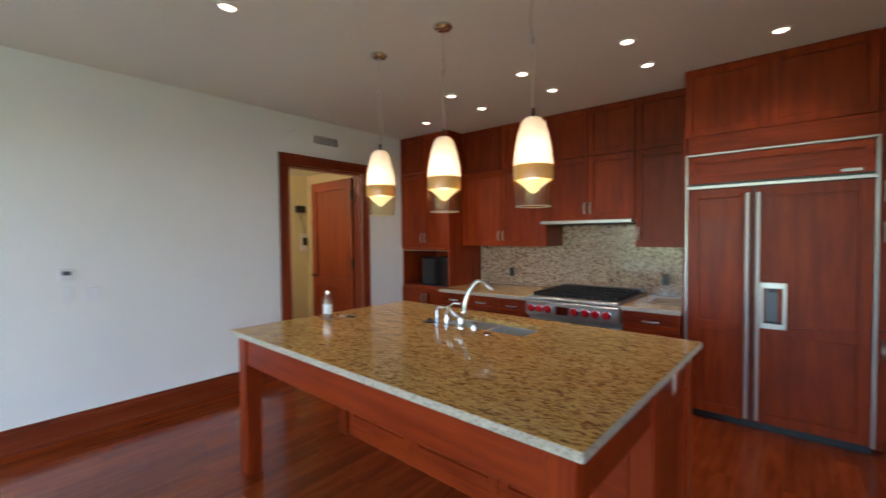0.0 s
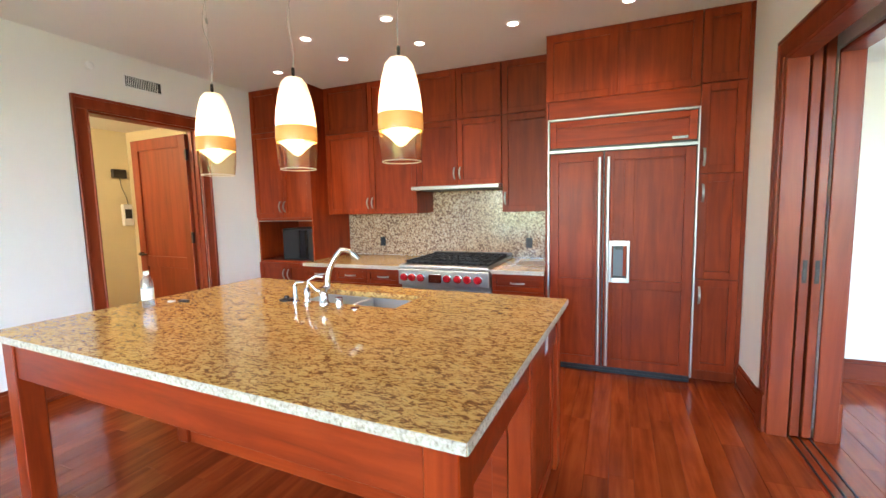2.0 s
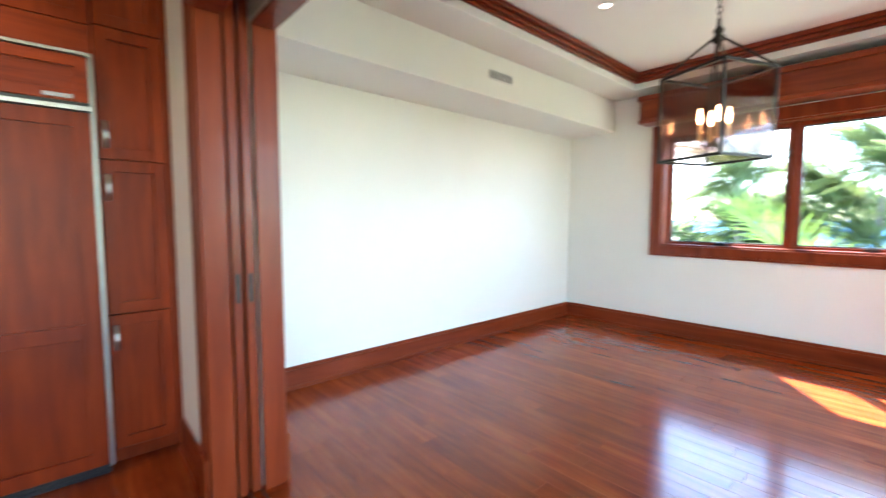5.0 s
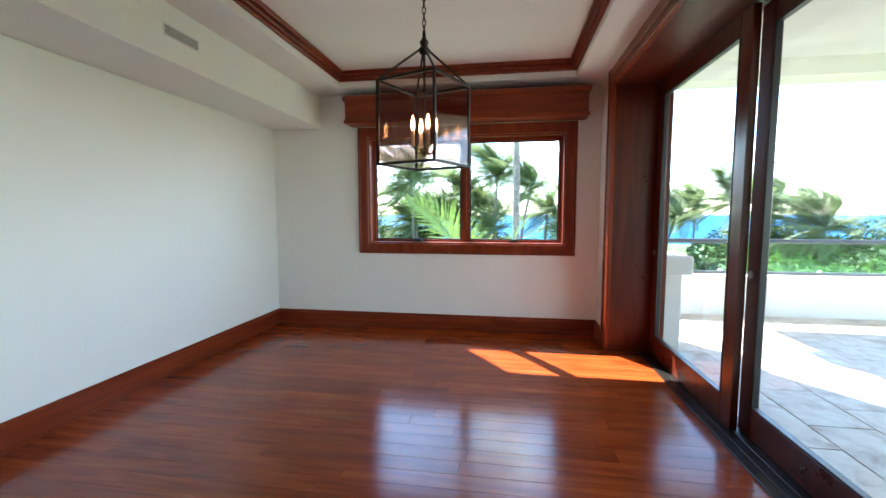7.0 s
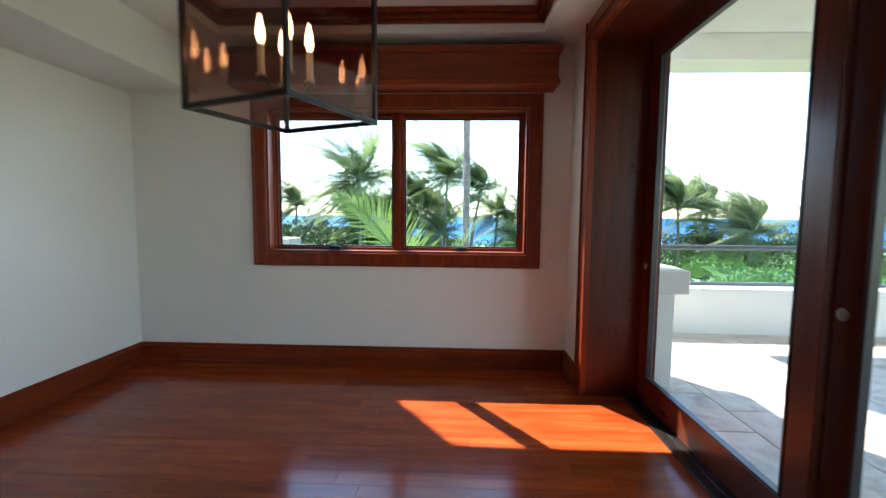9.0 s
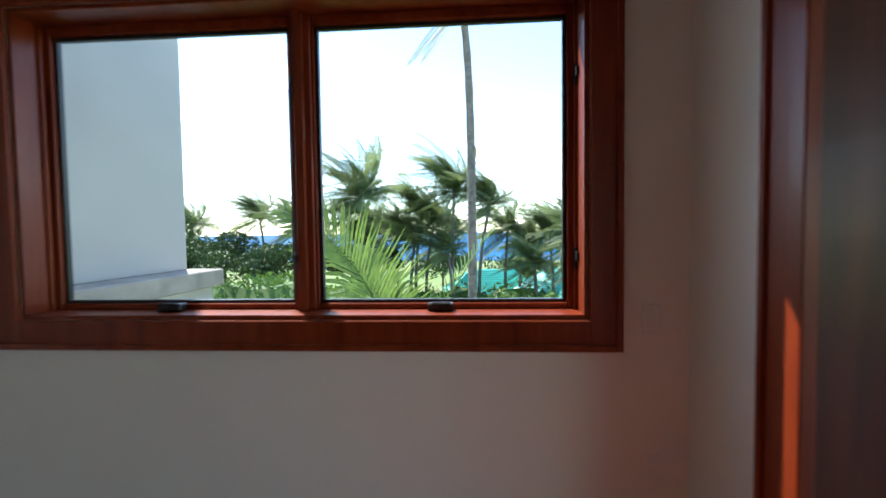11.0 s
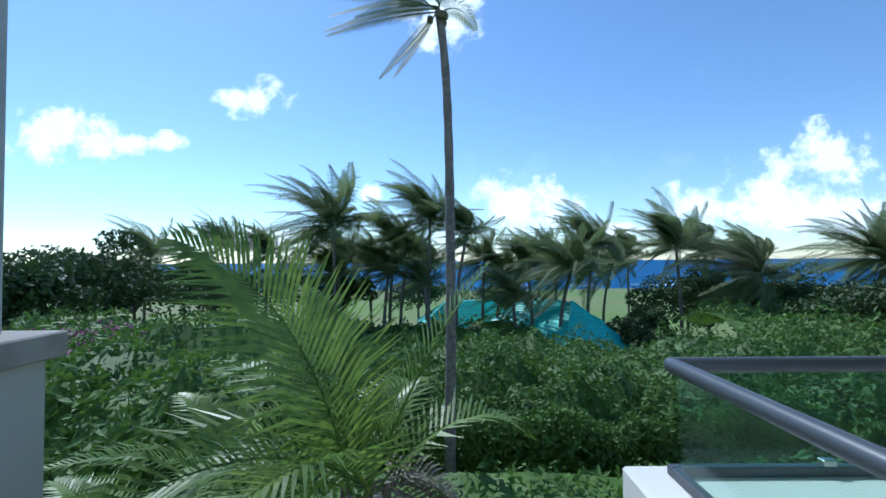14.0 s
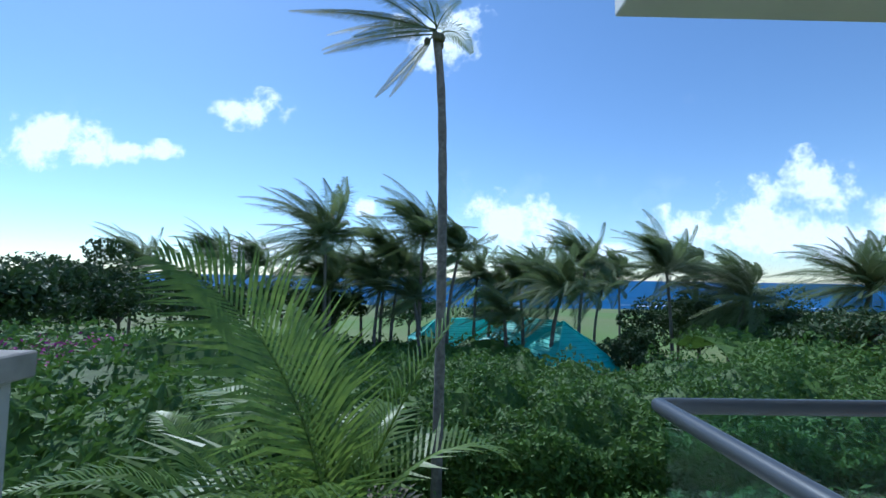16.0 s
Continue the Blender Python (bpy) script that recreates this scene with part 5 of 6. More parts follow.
tagged(finish("shore_surf", bm, M_FOAM), "white surf along the shore", "surf", kind="stuff")

# ---- plants ----
def mesh_from(name, verts, faces, mat):
    me = bpy.data.meshes.new(name)
    me.from_pydata([tuple(v) for v in verts], [], faces)
    me.materials.append(mat)
    me.update()
    return me

def frond(V, F, base, az, elev, length, droop, n, ll, lw, rnd, wind=Vector((0, 0, 0)), fold=.5, rach=.012, hang=.35, lay=(.55, .7), twist=0.0):
    """One feathered palm leaf: an arching rib and two rows of narrow leaflets."""
    d = Vector((math.cos(az) * math.cos(elev), math.sin(az) * math.cos(elev), math.sin(elev)))
    p = Vector(base)
    pts, dirs = [], []
    m = 22
    for i in range(m + 1):
        pts.append(p.copy())
        dirs.append(d.copy())
        p = p + d * (length / m)
        d = (d + Vector((0, 0, -droop / m)) + wind * (1.0 / m)).normalized()
    for i in range(m):
        r0, r1 = rach * (1 - .85 * i / m), rach * (1 - .85 * (i + 1) / m)
        s = dirs[i].cross(Vector((0, 0, 1))).normalized()
        u = s.cross(dirs[i])
        k = len(V)
        for q, r in ((pts[i], r0), (pts[i + 1], r1)):
            V.extend((q + s * r, q + u * r, q - s * r, q - u * r))
        for a in range(4):
            F.append((k + a, k + (a + 1) % 4, k + 4 + (a + 1) % 4, k + 4 + a))
    for i in range(n):
        t = .10 + .90 * (i + .5) / n
        f = t * m
        j = min(m - 1, int(f))
        q = pts[j].lerp(pts[j + 1], f - j)
        dd = dirs[j]
        s = dd.cross(Vector((0, 0, 1))).normalized()
        u = s.cross(dd)
        s, u = s * math.cos(twist) + u * math.sin(twist), u * math.cos(twist) - s * math.sin(twist)
        size = ll * (math.sin(math.pi * min(1, .12 + .88 * t) ** .8) * .85 + .18) * rnd.uniform(.88, 1.08)
        sweep = lay[0] + lay[1] * t
        for sg in (-1, 1):
            w = (s * sg * math.cos(fold) + u * math.sin(fold) * rnd.uniform(.7, 1.2) + dd * sweep + wind * .35).normalized()
            a = q
            b2 = q + w * size * .5
            w2 = (w + Vector((0, 0, -hang * rnd.uniform(.7, 1.5))) + wind * .2).normalized()
            c = b2 + w2 * size * .5
            side = w.cross(u).normalized() * lw * .5
            k = len(V)
            V.extend((a - side * .5, a + side * .5, b2 + side, b2 - side, c))
            F.append((k, k + 1, k + 2, k + 3))
            F.append((k + 3, k + 2, k + 4))

WIND = Vector((-.15, 1.35, .15))
def crown_mesh(name, seed, n, length, leaflets, ll, lw, wind, mat):
    """A crown in a strong side wind: the fronds rise, fold over and stream to one side."""
    rnd = random.Random(seed)
    V, F = [], []
    for i in range(n):
        az = 2 * math.pi * i / n + rnd.uniform(-.25, .25)
        elev = rnd.choice((1.4, 1.2, 1.0, .7, .35, -.1, -.6)) + rnd.uniform(-.15, .15)
        ln = length * rnd.uniform(.7, 1.1)
        against = math.sin(az)
        if against < -.3:
            ln *= .75
            elev = max(elev, .3)
        w = wind * rnd.uniform(.55, 1.25)
        frond(V, F, (rnd.uniform(-.08, .08), rnd.uniform(-.08, .08), rnd.uniform(-.1, .15)), az, elev, ln, rnd.uniform(.3, 1.5), leaflets, ll * rnd.uniform(.8, 1.1), lw, rnd, w, .15, .024, .75, (.6, .6), rnd.uniform(-.6, .6))
    return mesh_from(name, V, F, mat)

def trunk_tube(name, pts, r0, r1, parent, rings=True):
    m = len(pts)
    rad = [r0 + (r1 - r0) * i / (m - 1) + (.012 * (i % 2) if rings else 0) for i in range(m)]
    rad[0] *= 1.25
    return tube(name, pts, rad, M_TRUNK, parent, 10)

crowns = [crown_mesh("crown", 11 + i, 46, 4.5, 46, 1.0, .042, WIND * (.85 + .15 * i), M_FROND) for i in range(4)]
def big_crown():
    rnd = random.Random(40)
    V, F = [], []
    for az, el, ln, dr in ((90, -50, 2.2, .3), (75, -58, 2.0, .2), (92, 0, 3.0, .5), (100, -8, 2.9, .4), (95, 14, 3.7, .35), (80, 24, 3.8, .4), (105, 34, 3.5, .5), (88, 46, 3.3, .5), (70, 20, 3.2, .5), (-65, 48, 1.3, 2.4), (-85, 72, 1.2, 1.9), (60, 78, 2.8, .6), (125, -12, 2.4, .5)):
        frond(V, F, (rnd.uniform(-.06, .06), rnd.uniform(-.06, .06), rnd.uniform(-.05, .2)), math.radians(az), math.radians(el), ln, dr, int(24 * ln), .28 + .11 * ln, .022, rnd, Vector((0, .30, .02)), .1, .024, .6, (.7, .5), .85)
    return mesh_from("crown", V, F, M_FROND)
crown_big = big_crown()
M_COCO = plain("coconut", (.10, .09, .04), .7, var=.3)
def coconut_palm(x, y, zc, crown, label, lean=(0, 0), r0=.2, r1=.12, scale=1.0, rot=0.0, nuts=True, group="coconut palms", bend=None):
    zb = ground_z(x, y) - .1
    e = empty("coconut_palm", (x, y, zb))
    tagged(e, label, "palm tree", group)
    pts = []
    for i in range(25):
        t = i / 24
        side = bend(t) if bend else lean[1] * (t * t - 1 - .35 * math.sin(t * math.pi))
        pts.append((x + lean[0] * (t * t - 1), y + side, zb + (zc - zb) * t))
    trunk_tube("trunk", pts, r0, r1, e)
    c = new("crown", crown)
    c.parent = e
    c.matrix_parent_inverse = Matrix.Translation((-x, -y, -zb))
    c.matrix_basis = Matrix.Translation(pts[-1]) @ Matrix.Rotation(rot, 4, "Z") @ Matrix.Scale(scale, 4)
    if nuts:
        rn = random.Random(int(x * 10))
        for i in range(5):
            a = rn.uniform(0, 6.28)
            lathe("coconut", [(0, -.11), (.07, -.08), (.09, 0), (.06, .09), (0, .11)], M_COCO, e, (pts[-1][0] + .22 * math.cos(a), pts[-1][1] + .22 * math.sin(a), pts[-1][2] - .2), 10)
    return e

CAMX, CAMY, CAMZ = 5.68, 2.68, 1.51
def seen_from_window(px, py, d):
    """Place at depth d from the window for a bearing (px, py) off the axis."""
    return CAMX + d, CAMY - (px - .0055) * d, CAMZ + py * d

# tall palm in front of the window
x, y, z = seen_from_window(.012, .603, 10.5)
coconut_palm(x, y, z, crown_big, "tall slender coconut palm with wind-blown fronds", (0, .10), .135, .095, 1.0, 0, True, "coconut palms", lambda t: .19 * t ** 10 - .06 * math.sin(math.pi * t))

far_palms = [(-.263, .081, 36, 1.1), (-.111, .039, 42, .85), (-.03, .095, 38, .9), (.058, .061, 38, .75), (.304, -.030, 34, .9), (.36, .028, 42, .9), (.555, .019, 40, .95), (.742, -.045, 36, 1.0), (1.046, -.012, 34, 1.0),
             (-.70, .030, 50, .9), (-.52, .045, 52, .85), (-.03, .00, 48, .8), (.15, -.02, 46, .75), (.165, -.075, 36, .55), (-.18, .0, 46, .8), (.44, .02, 60, .9), (.10, .01, 44, .75), (.20, .0, 42, .7), (-.13, -.02, 38, .7), (-.05, -.04, 36, .55), (.40, -.01, 50, .8), (.27, -.01, 46, .7), (-.25, -.02, 38, .7), (-.42, .03, 46, .8), (.24, .02, 58, .9), (-.24, .02, 44, .8), (-.08, .03, 40, .7), (.62, .03, 46, .85)]
rp = random.Random(21)
for i, (u, v, d, s) in enumerate(far_palms):
    x, y, z = seen_from_window(u, v - (.012 if i > 8 else 0), d)
    coconut_palm(x, y, z, crowns[i % 4], "wind-swept coconut palm in the garden", (rp.uniform(-.4, .4), rp.uniform(-.9, .5)), .19, .12, s * 1.58, rp.uniform(-.3, .3), False)

# areca palm close to the window
def areca(x, y, z0, specs, label):
    rnd = random.Random(8)
    e = empty("areca_palm", (x, y, ground_z(x, y)))
    tagged(e, label, "palm")
    for k in range(5):
        a = k * 1.3
        trunk_tube("stem", [(x + .22 * math.cos(a) * (1 - .2 * t), y + .22 * math.sin(a) * (1 - .2 * t), ground_z(x, y) - .05 + (z0 - ground_z(x, y) + .05) * t) for t in np.linspace(0, 1, 9)], .06, .04, e, True)
    for az, el, ln, droop, nl, ll, mat, *tw in specs:
        V, F = [], []
        frond(V, F, (x + rnd.uniform(-.1, .1), y + rnd.uniform(-.1, .1), z0 - .05), math.radians(az), math.radians(el), ln, droop, int(nl * .85), ll, .033, rnd, Vector((0, .15, 0)), .42, .015, .38, (.55, .7), tw[0] if tw else 0.0)
        o = new("frond", mesh_from("frond", V, F, mat))
        o.parent = e
        o.matrix_parent_inverse = Matrix.Translation(-e.location)
    return e
areca(9.08, 3.34, -.30, [(92, 79, 2.6, 1.7, 54, .95, M_FROND_NEAR, .75), (75, 78, 1.9, 1.0, 28, .6, M_FROND_NEAR, .3), (120, 44, 2.4, 1.8, 32, .75, M_FROND_NEAR, .5), (142, 30, 2.6, 1.6, 44, .85, M_FROND_NEAR),
    (60, 55, 2.3, 1.6, 42, .72, M_FROND_NEAR), (160, 56, 1.9, 1.8, 38, .7, M_FROND_NEAR), (90, 24, 2.4, 1.4, 42, .74, M_FROND_NEAR), (-80, 68, 2.1, .9, 34, .5, M_FROND_NEAR), (-60, 45, 1.9, 1.8, 36, .55, M_FROND_NEAR), (112, 8, 2.5, 1.2, 44, .75, M_FROND_NEAR), (30, 70, 2.2, 1.3, 42, .6, M_FROND_NEAR), (-15, 50, 1.9, 1.6, 38, .55, M_FROND_NEAR),
    (-70, 20, 1.5, 2.8, 40, .5, M_DRY), (-95, 5, 1.3, 2.4, 34, .45, M_DRY), (-50, 10, 1.4, 2.6, 34, .45, M_DRY)], "bright green areca palm close to the window")
areca(8.95, 4.75, -1.6, [(60, 60, 2.2, 1.3, 44, .6, M_FROND_NEAR), (110, 66, 2.3, 1.2, 44, .6, M_FROND_NEAR), (170, 45, 2.3, 1.4, 44, .6, M_FROND_NEAR), (-40, 45, 2.2, 1.5, 44, .6, M_FROND_NEAR), (-100, 50, 2.4, 1.3, 46, .62, M_FROND_NEAR), (220, 50, 2.1, 1.4, 40, .6, M_FROND_NEAR)], "areca palm with dark glossy fronds below the ledge")
areca(11.4, 5.4, -1.7, [(50, 60, 2.3, 1.3, 44, .6, M_FROND_NEAR), (130, 55, 2.4, 1.2, 44, .62, M_FROND_NEAR), (200, 45, 2.2, 1.4, 40, .6, M_FROND_NEAR), (-30, 60, 2.2, 1.3, 40, .6, M_FROND_NEAR), (-90, 50, 2.3, 1.3, 40, .6, M_FROND_NEAR)], "areca palm among the shrubs by the house")

# shrubs: leaves scattered over a lumpy surface
def leaf_quads(P, N, size, rnd):
    """Leaf cards (two triangles, slightly folded) at the points P facing roughly N."""
    n = len(P)
    R = rnd.normal(size=(n, 3))
    D = N + .75 * R
    D /= np.linalg.norm(D, axis=1, keepdims=True)
    T = np.cross(D, rnd.normal(size=(n, 3)))
    T /= np.linalg.norm(T, axis=1, keepdims=True) + 1e-9
    B = np.cross(D, T)
    s = size * rnd.uniform(.6, 1.3, size=(n, 1))
    V = np.stack([P - T * s, P - B * s * .42 + D * s * .12, P + T * s, P + B * s * .42 + D * s * .12], 1).reshape(-1, 3)
    F = [(4 * i, 4 * i + 1, 4 * i + 2, 4 * i + 3) for i in range(n)]
    return V, F

def shrub_bed(name, x0, x1, y0, y1, top, lump, count, leaf, mat, label, seed, front=True, step=.7):
    rnd = np.random.default_rng(seed)
    def h(x, y):
        q = noise.noise((x * .45 + seed, y * .45, 0)) * lump + noise.noise((x * 1.3, y * 1.3, seed)) * lump * .5 + noise.noise((x * 3.1, y * 3.1, seed)) * lump * .22
        edge = min(1, max(0, (x - x0) / 1.2))
        return ground_z(x, y) + (top - ground_z(x, y)) * (edge ** .45) + q * (.3 + .7 * edge)
    P, N = np.zeros((count, 3)), np.zeros((count, 3))
    for i in range(count):
        x, y = x0 + (x1 - x0) * rnd.random() ** 1.6, rnd.uniform(y0, y1)
        z = h(x, y)
        e = .15
        nx, ny = (z - h(x + e, y)) / e, (z - h(x, y + e)) / e
        P[i] = (x, y, z + rnd.normal() * .09)
        if front and rnd.random() < .3:
            xx = x0 + rnd.uniform(-.25, .35)
            P[i] = (xx + .25 * noise.noise((y * 1.5, z, seed)), y, ground_z(xx, y) + .25 + rnd.random() ** .7 * max(.1, h(x0 + .9, y) - ground_z(xx, y) - .25))
            nx, ny = -1.2, 0
        N[i] = (nx, ny, 1)
    N /= np.linalg.norm(N, axis=1, keepdims=True)
    V, F = leaf_quads(P, N, leaf, rnd)
    nx_, ny_ = max(3, int((x1 - x0) / step)), max(3, int((y1 - y0) / step))
    k = len(V)
    core = [(x0 + .15 + (x1 - x0) * i / nx_, y0 + (y1 - y0) * j / ny_, h(x0 + .15 + (x1 - x0) * i / nx_, y0 + (y1 - y0) * j / ny_) - .22) for i in range(nx_ + 1) for j in range(ny_ + 1)]
    V = np.concatenate([V, np.array(core)])
    for i in range(nx_):
        for j in range(ny_):
            a = k + i * (ny_ + 1) + j
            F.append((a, a + ny_ + 1, a + ny_ + 2, a + 1))
    o = new(name, mesh_from(name, V.tolist(), F, mat))
    return tagged(o, label, "hedge", kind="stuff")

shrub_bed("hedge", 16.6, 24.5, -26, 7.5, -2.25, 1.35, 56000, .11, M_HEDGE, "dense green clipped shrubs below the palms", 4)
shrub_bed("shrub_bed", 12.5, 24, 6.5, 26, -1.1, 1.1, 16000, .15, M_HEDGE, "leafy green shrubs beside the hedge", 9)
shrub_bed("low_plants", 12.0, 15.2, -12, 6.0, -3.1, .35, 6000, .12, M_HEDGE, "low leafy plants in front of the hedge", 13)
shrub_bed("far_shrubs", 26, 40, -60, -16, -2.6, 1.6, 16000, .24, M_HEDGE, "broad green shrubs toward the shore", 17, True, 1.5)

shrub_bed("garden_shrubs", 27, 46, -5, 46, -4.5, 1.6, 16000, .26, M_HEDGE, "broad green shrubs among the palms", 23, True, 1.5)

def broad_tree(x, y, zc, rx, ry, rz, n, leaf, label, seed, mat=None):
    rnd = np.random.default_rng(seed)
    zb = ground_z(x, y) - .1
    e = empty("broadleaf_tree", (x, y, zb))
    tagged(e, label, "tree", "broadleaf trees")
    trunk_tube("trunk", [(x + .1 * math.sin(t * 3), y, zb + (zc - zb) * t) for t in np.linspace(0, 1, 7)], .22, .10, e, False)
    P, N = [], []
    blobs = [(rnd.normal(size=3) * (rx * .5, ry * .5, rz * .42), rnd.uniform(.3, .55)) for _ in range(16)]
    for (c, s) in blobs[:6]:
        trunk_tube("limb", [(x, y, zb + (zc - zb) * .65), (x + c[0] * .5, y + c[1] * .5, zc + c[2] * .4), (x + c[0], y + c[1], zc + c[2])], .08, .03, e, False)
    for c, s in blobs:
        d = rnd.normal(size=(n // 16, 3))
        d /= np.linalg.norm(d, axis=1, keepdims=True)
        r = s * np.array([rx, ry, rz]) * rnd.uniform(.75, 1.1, size=(n // 16, 1))
        P.append(np.array([x, y, zc]) + c + d * r)
        N.append(d)
    V, F = leaf_quads(np.concatenate(P), np.concatenate(N), leaf, rnd)
    o = new("crown", mesh_from("crown", V.tolist(), F, mat or M_TREE))
    o.parent = e
    o.matrix_parent_inverse = Matrix.Translation(-e.location)
    return e
k = 0
for u, v, d, rx, rz, n in ((-.98, -.05, 32, 5, 2.6, 5000), (-.86, -.045, 38, 5, 3.0, 5000), (-.74, -.06, 42, 5, 2.6, 4000), (-.62, -.05, 46, 4, 2.2, 4000), (.58, -.095, 46, 4.2, 2.6, 5000), (.70, -.09, 42, 4.5, 2.6, 5000), (.86, -.12, 34, 5, 2.2, 5000), (1.02, -.12, 30, 5, 2.0, 5000), (-.36, -.06, 50, 4, 2.2, 3000), (-.06, -.08, 56, 4, 2.0, 3000), (.48, -.16, 34, 2.4, 1.6, 3000), (-.5, -.07, 40, 4.5, 2.4, 4000), (-.24, -.075, 42, 3.5, 1.8, 3000), (.78, -.10, 52, 6, 3, 5000), (-1.05, -.07, 24, 4, 2, 5000), (.12, -.09, 62, 4, 2, 3000)):
    x, y, z = seen_from_window(u, v, d)
    k += 1
    broad_tree(x, y, z, rx, rx, rz, n, .26, "dense dark green tree in the garden", 60 + k)
# bougainvillea
rb = np.random.default_rng(5)
P = np.stack([rb.uniform(17, 19.5, 260), rb.uniform(12.2, 15.5, 260), rb.uniform(-1.15, -.35, 260)], 1)
V, F = leaf_quads(P, np.tile((-.6, 0, .8), (260, 1)), .07, rb)
tagged(new("pink_flowers", mesh_from("pink_flowers", V.tolist(), F, M_FLOWER)), "pink flower clusters among the shrubs", "flowers", kind="stuff")

# garden pavilions with teal metal roofs
M_TAN = plain("tan_stucco", (.42, .34, .25), .85, var=.08, scale=2)
def pavilion(x, y, w, l_, eave, ridge, rot, label):
    """Hip roof: w across, l_ along its ridge."""
    e = empty("garden_pavilion", (x, y, ground_z(x, y)))
    tagged(e, label, "pavilion", "teal roofed pavilions")
    m = turn_z(rot, (x, y, 0))
    bm = bmesh.new()
    a, b2, r = l_ / 2, w / 2, max(.01, (l_ - w) / 2)
    lo = [bm.verts.new((sx * a, sy * b2, eave)) for sx, sy in ((-1, -1), (1, -1), (1, 1), (-1, 1))]
    hi = [bm.verts.new((-r, 0, ridge)), bm.verts.new((r, 0, ridge))]
    un = [bm.verts.new((v.co.x * .98, v.co.y * .98, eave - .12)) for v in lo]
    bm.faces.new((lo[0], lo[1], hi[1], hi[0])), bm.faces.new((lo[2], lo[3], hi[0], hi[1]))
    bm.faces.new((lo[1], lo[2], hi[1])), bm.faces.new((lo[3], lo[0], hi[0]))
    for i in range(4):
        bm.faces.new((lo[i], un[i], un[(i + 1) % 4], lo[(i + 1) % 4]))
    bm.faces.new(un[::-1])
    bmesh.ops.transform(bm, matrix=m, verts=bm.verts[:])
    finish("roof", bm, M_ROOF, e)
    # horizontal metal shingle courses
    bm = bmesh.new()
    n = 12
    for i in range(1, n):
        t = i / n
        xx, yy, zz = a - (a - r) * t, b2 * (1 - t), eave + (ridge - eave) * t
        for bx in ((-xx, -yy - .03, zz - .01, xx, -yy + .02, zz + .05), (-xx, yy - .02, zz - .01, xx, yy + .03, zz + .05), (xx - .02, -yy, zz - .01, xx + .03, yy, zz + .05), (-xx - .03, -yy, zz - .01, -xx + .02, yy, zz + .05)):
            add_box(bm, *bx)
    bmesh.ops.transform(bm, matrix=m, verts=bm.verts[:])
    tagged(finish("roof_courses", bm, M_ROOF, e), kind="stuff")
    for sx, sy in ((-1, -1), (1, -1), (1, 1), (-1, 1)):
        tube("hip_cap", [m @ Vector((sx * a, sy * b2, eave + .03)), m @ Vector((sx * r, 0, ridge + .03))], .07, M_ROOF, e, 6)
    gz = ground_z(x, y)
    boxes("wall", [(-a + .5, -b2 + .5, gz, a - .5, b2 - .5, eave - .11)], M_TAN, e, 0, m)
    # shaded doorways painted as flat black sheets on the closed wall
    boxes("opening", [(-a + .9 + i * 1.6, -b2 + .485, gz + .4, -a + 1.9 + i * 1.6, -b2 + .502, eave - .6) for i in range(int((l_ - 1.8) / 1.6))] or [(-.5, -b2 + .485, gz + .4, .5, -b2 + .502, eave - .6)], M_BLACK, e, 0, m)
    return e
x, y, z = seen_from_window(.325, -.098, 34)
pavilion(x + 1.2, y + .3, 6.6, 6.7, CAMZ - .206 * 34, CAMZ - .104 * 34, 20, "small garden pavilion with a teal hip roof")
x, y, z = seen_from_window(.24, -.08, 46)
pavilion(x, y, 7, 11, CAMZ - .150 * 46, CAMZ - .094 * 46, 55, "garden building with a long teal hip roof")
x, y, z = seen_from_window(.06, -.09, 50)
pavilion(x, y, 7, 12, CAMZ - .150 * 50, CAMZ - .095 * 50, 95, "garden building with a teal metal roof")
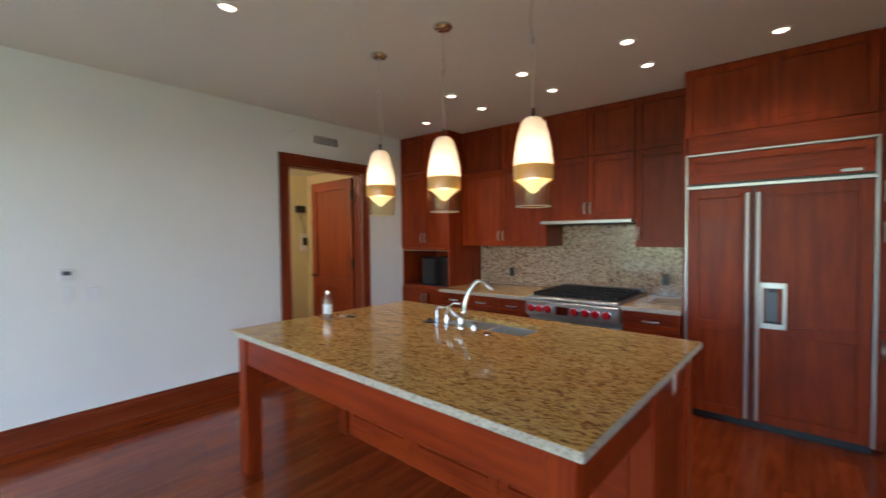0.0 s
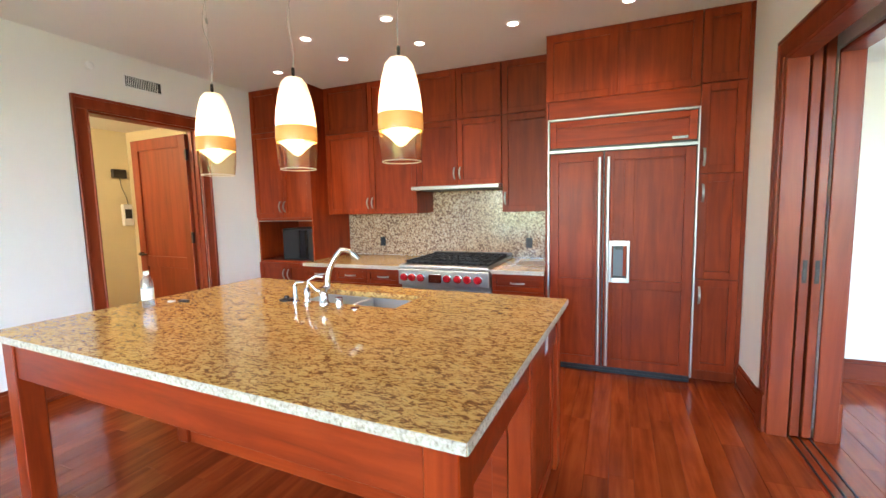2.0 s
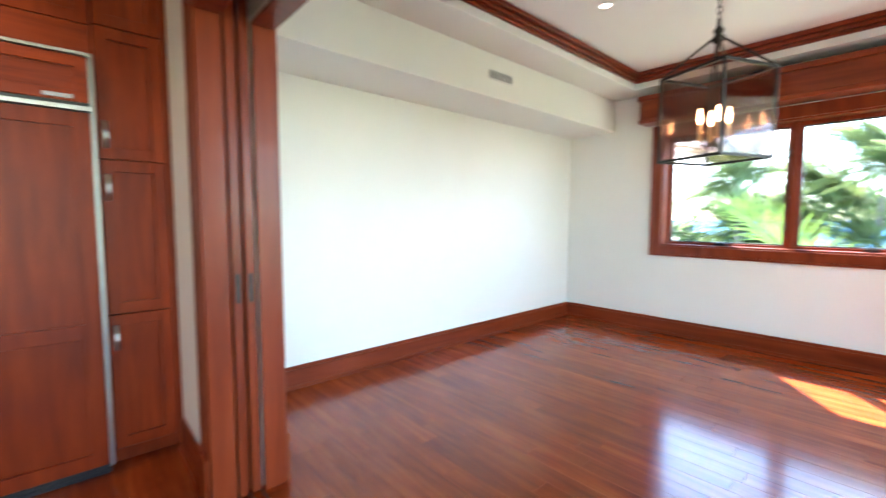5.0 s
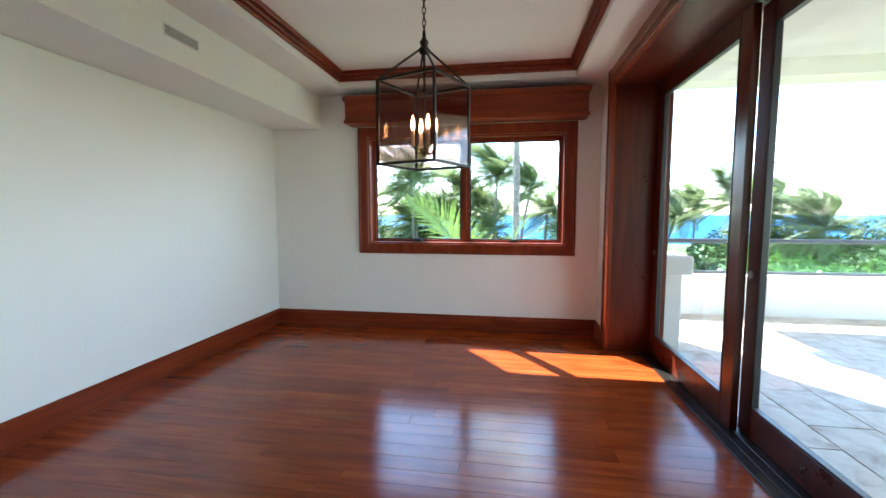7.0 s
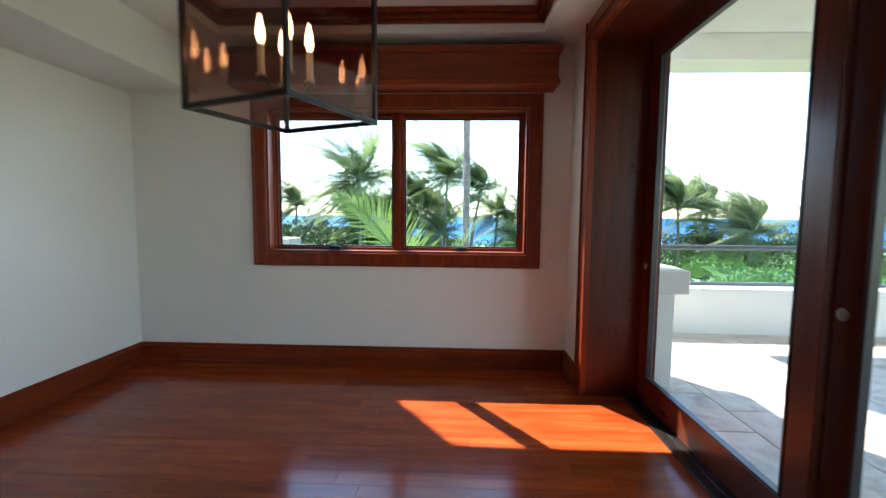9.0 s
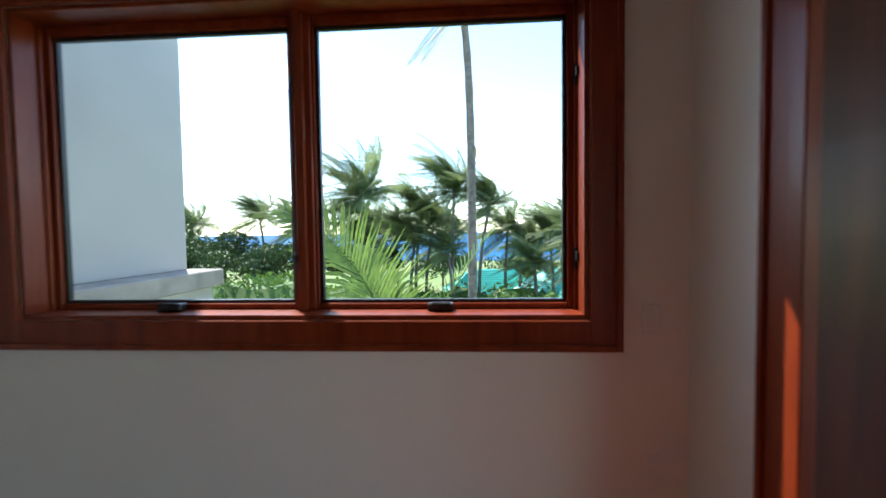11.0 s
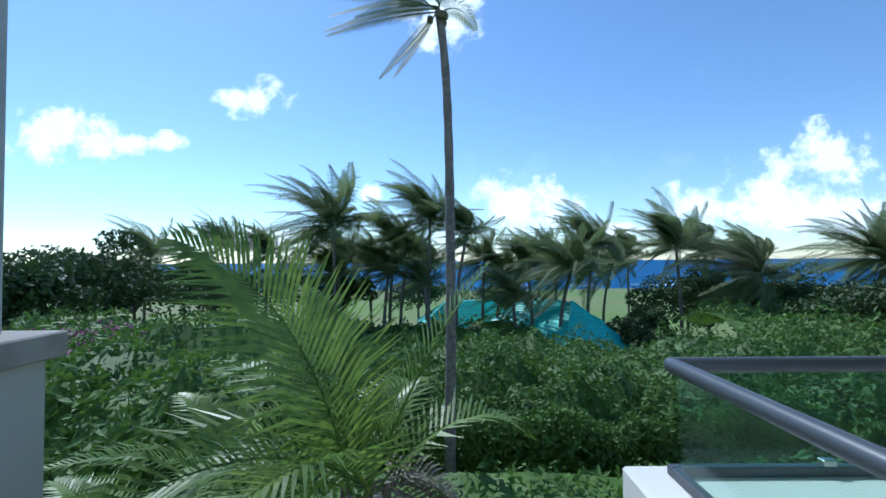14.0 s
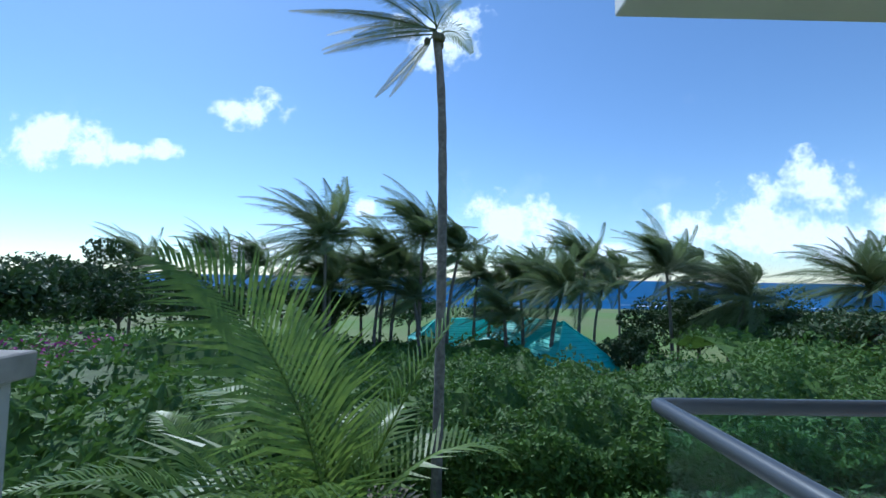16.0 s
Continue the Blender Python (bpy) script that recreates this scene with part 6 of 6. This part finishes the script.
# parked car by the pavilion
x, y, _z = seen_from_window(.225, -.2, 38)
zc_ = ground_z(x, y)
car = boxes("parked_car", [(x - .9, y - 2.1, zc_ + .35, x + .9, y + 2.1, zc_ + .95), (x - .75, y - 1.1, zc_ + .95, x + .75, y + 1.0, zc_ + 1.5)], M_WHITE, bevel=.18)
tagged(car, "white car parked beside the pavilion", "car")
for sx in (-.8, .8):
    for sy in (-1.3, 1.3):
        lathe("wheel", [(0, -.1), (.30, -.1), (.33, -.05), (.33, .05), (.30, .1), (0, .1)], M_BLACK, car, (x + sx, y + sy, zc_ + .33), 16, Matrix.Rotation(radians(90), 4, "Y"))
# ---- floor planks ----
def plank_floor(name, x0, x1, y0, y1, near, label):
    w = .127
    base = boxes(name, [(x0, y0, -.06, x1, y1, -.0145)], M_SOIL, bevel=0)
    structure(base, label, "floor")
    rnd = random.Random(5)
    far = bmesh.new()
    shared = {}
    n = int(math.ceil((x1 - x0) / w))
    for i in range(n):
        xa, xb = x0 + i * w, min(x1, x0 + (i + 1) * w)
        y = y0 - rnd.uniform(0, 1.2)
        while y < y1:
            ln = rnd.choice((.9, 1.2, 1.5, 1.8))
            ya, yb = max(y, y0), min(y + ln, y1)
            y += ln
            if yb - ya < .05:
                continue
            dz = 0.0
            if near(xa, (ya + yb) / 2):
                key = (round(xb - xa, 4), round(yb - ya, 4))
                if key not in shared:
                    bm = bmesh.new()
                    vs = add_box(bm, .0005, .0005, -.014, key[0] - .0005, key[1] - .0005, 0)
                    top = [e for e in bm.edges if all(v.co.z > -.001 for v in e.verts)]
                    bmesh.ops.bevel(bm, geom=top, offset=.0007, segments=1, affect="EDGES")
                    me = bpy.data.meshes.new("plank")
                    bm.to_mesh(me)
                    bm.free()
                    me.materials.append(M_PLANK)
                    shared[key] = me
                ob = new("plank", shared[key])
                ob.location = (xa, ya, dz)
                ob.rotation_euler = (0, radians(rnd.uniform(-.015, .015)), 0)
                ob.parent = base
            else:
                add_box(far, xa + .0005, ya + .0005, -.014, xb - .0005, yb - .0005, 0)
    if len(far.verts):
        f = finish("far_planks", far, M_PLANK, base)
        tagged(f, kind="stuff")
    else:
        far.free()
plank_floor("floor_kitchen", KX0, PX + .09, SY, BY, lambda x, y: y > 1.2 and not (-3.2 < x < -.6 and y > 5.4), "glossy red-brown wood plank floor of the kitchen")
plank_floor("floor_dining", PX + .09, DX, DS - .33, NY, lambda x, y: True, "glossy red-brown wood plank floor of the dining room")
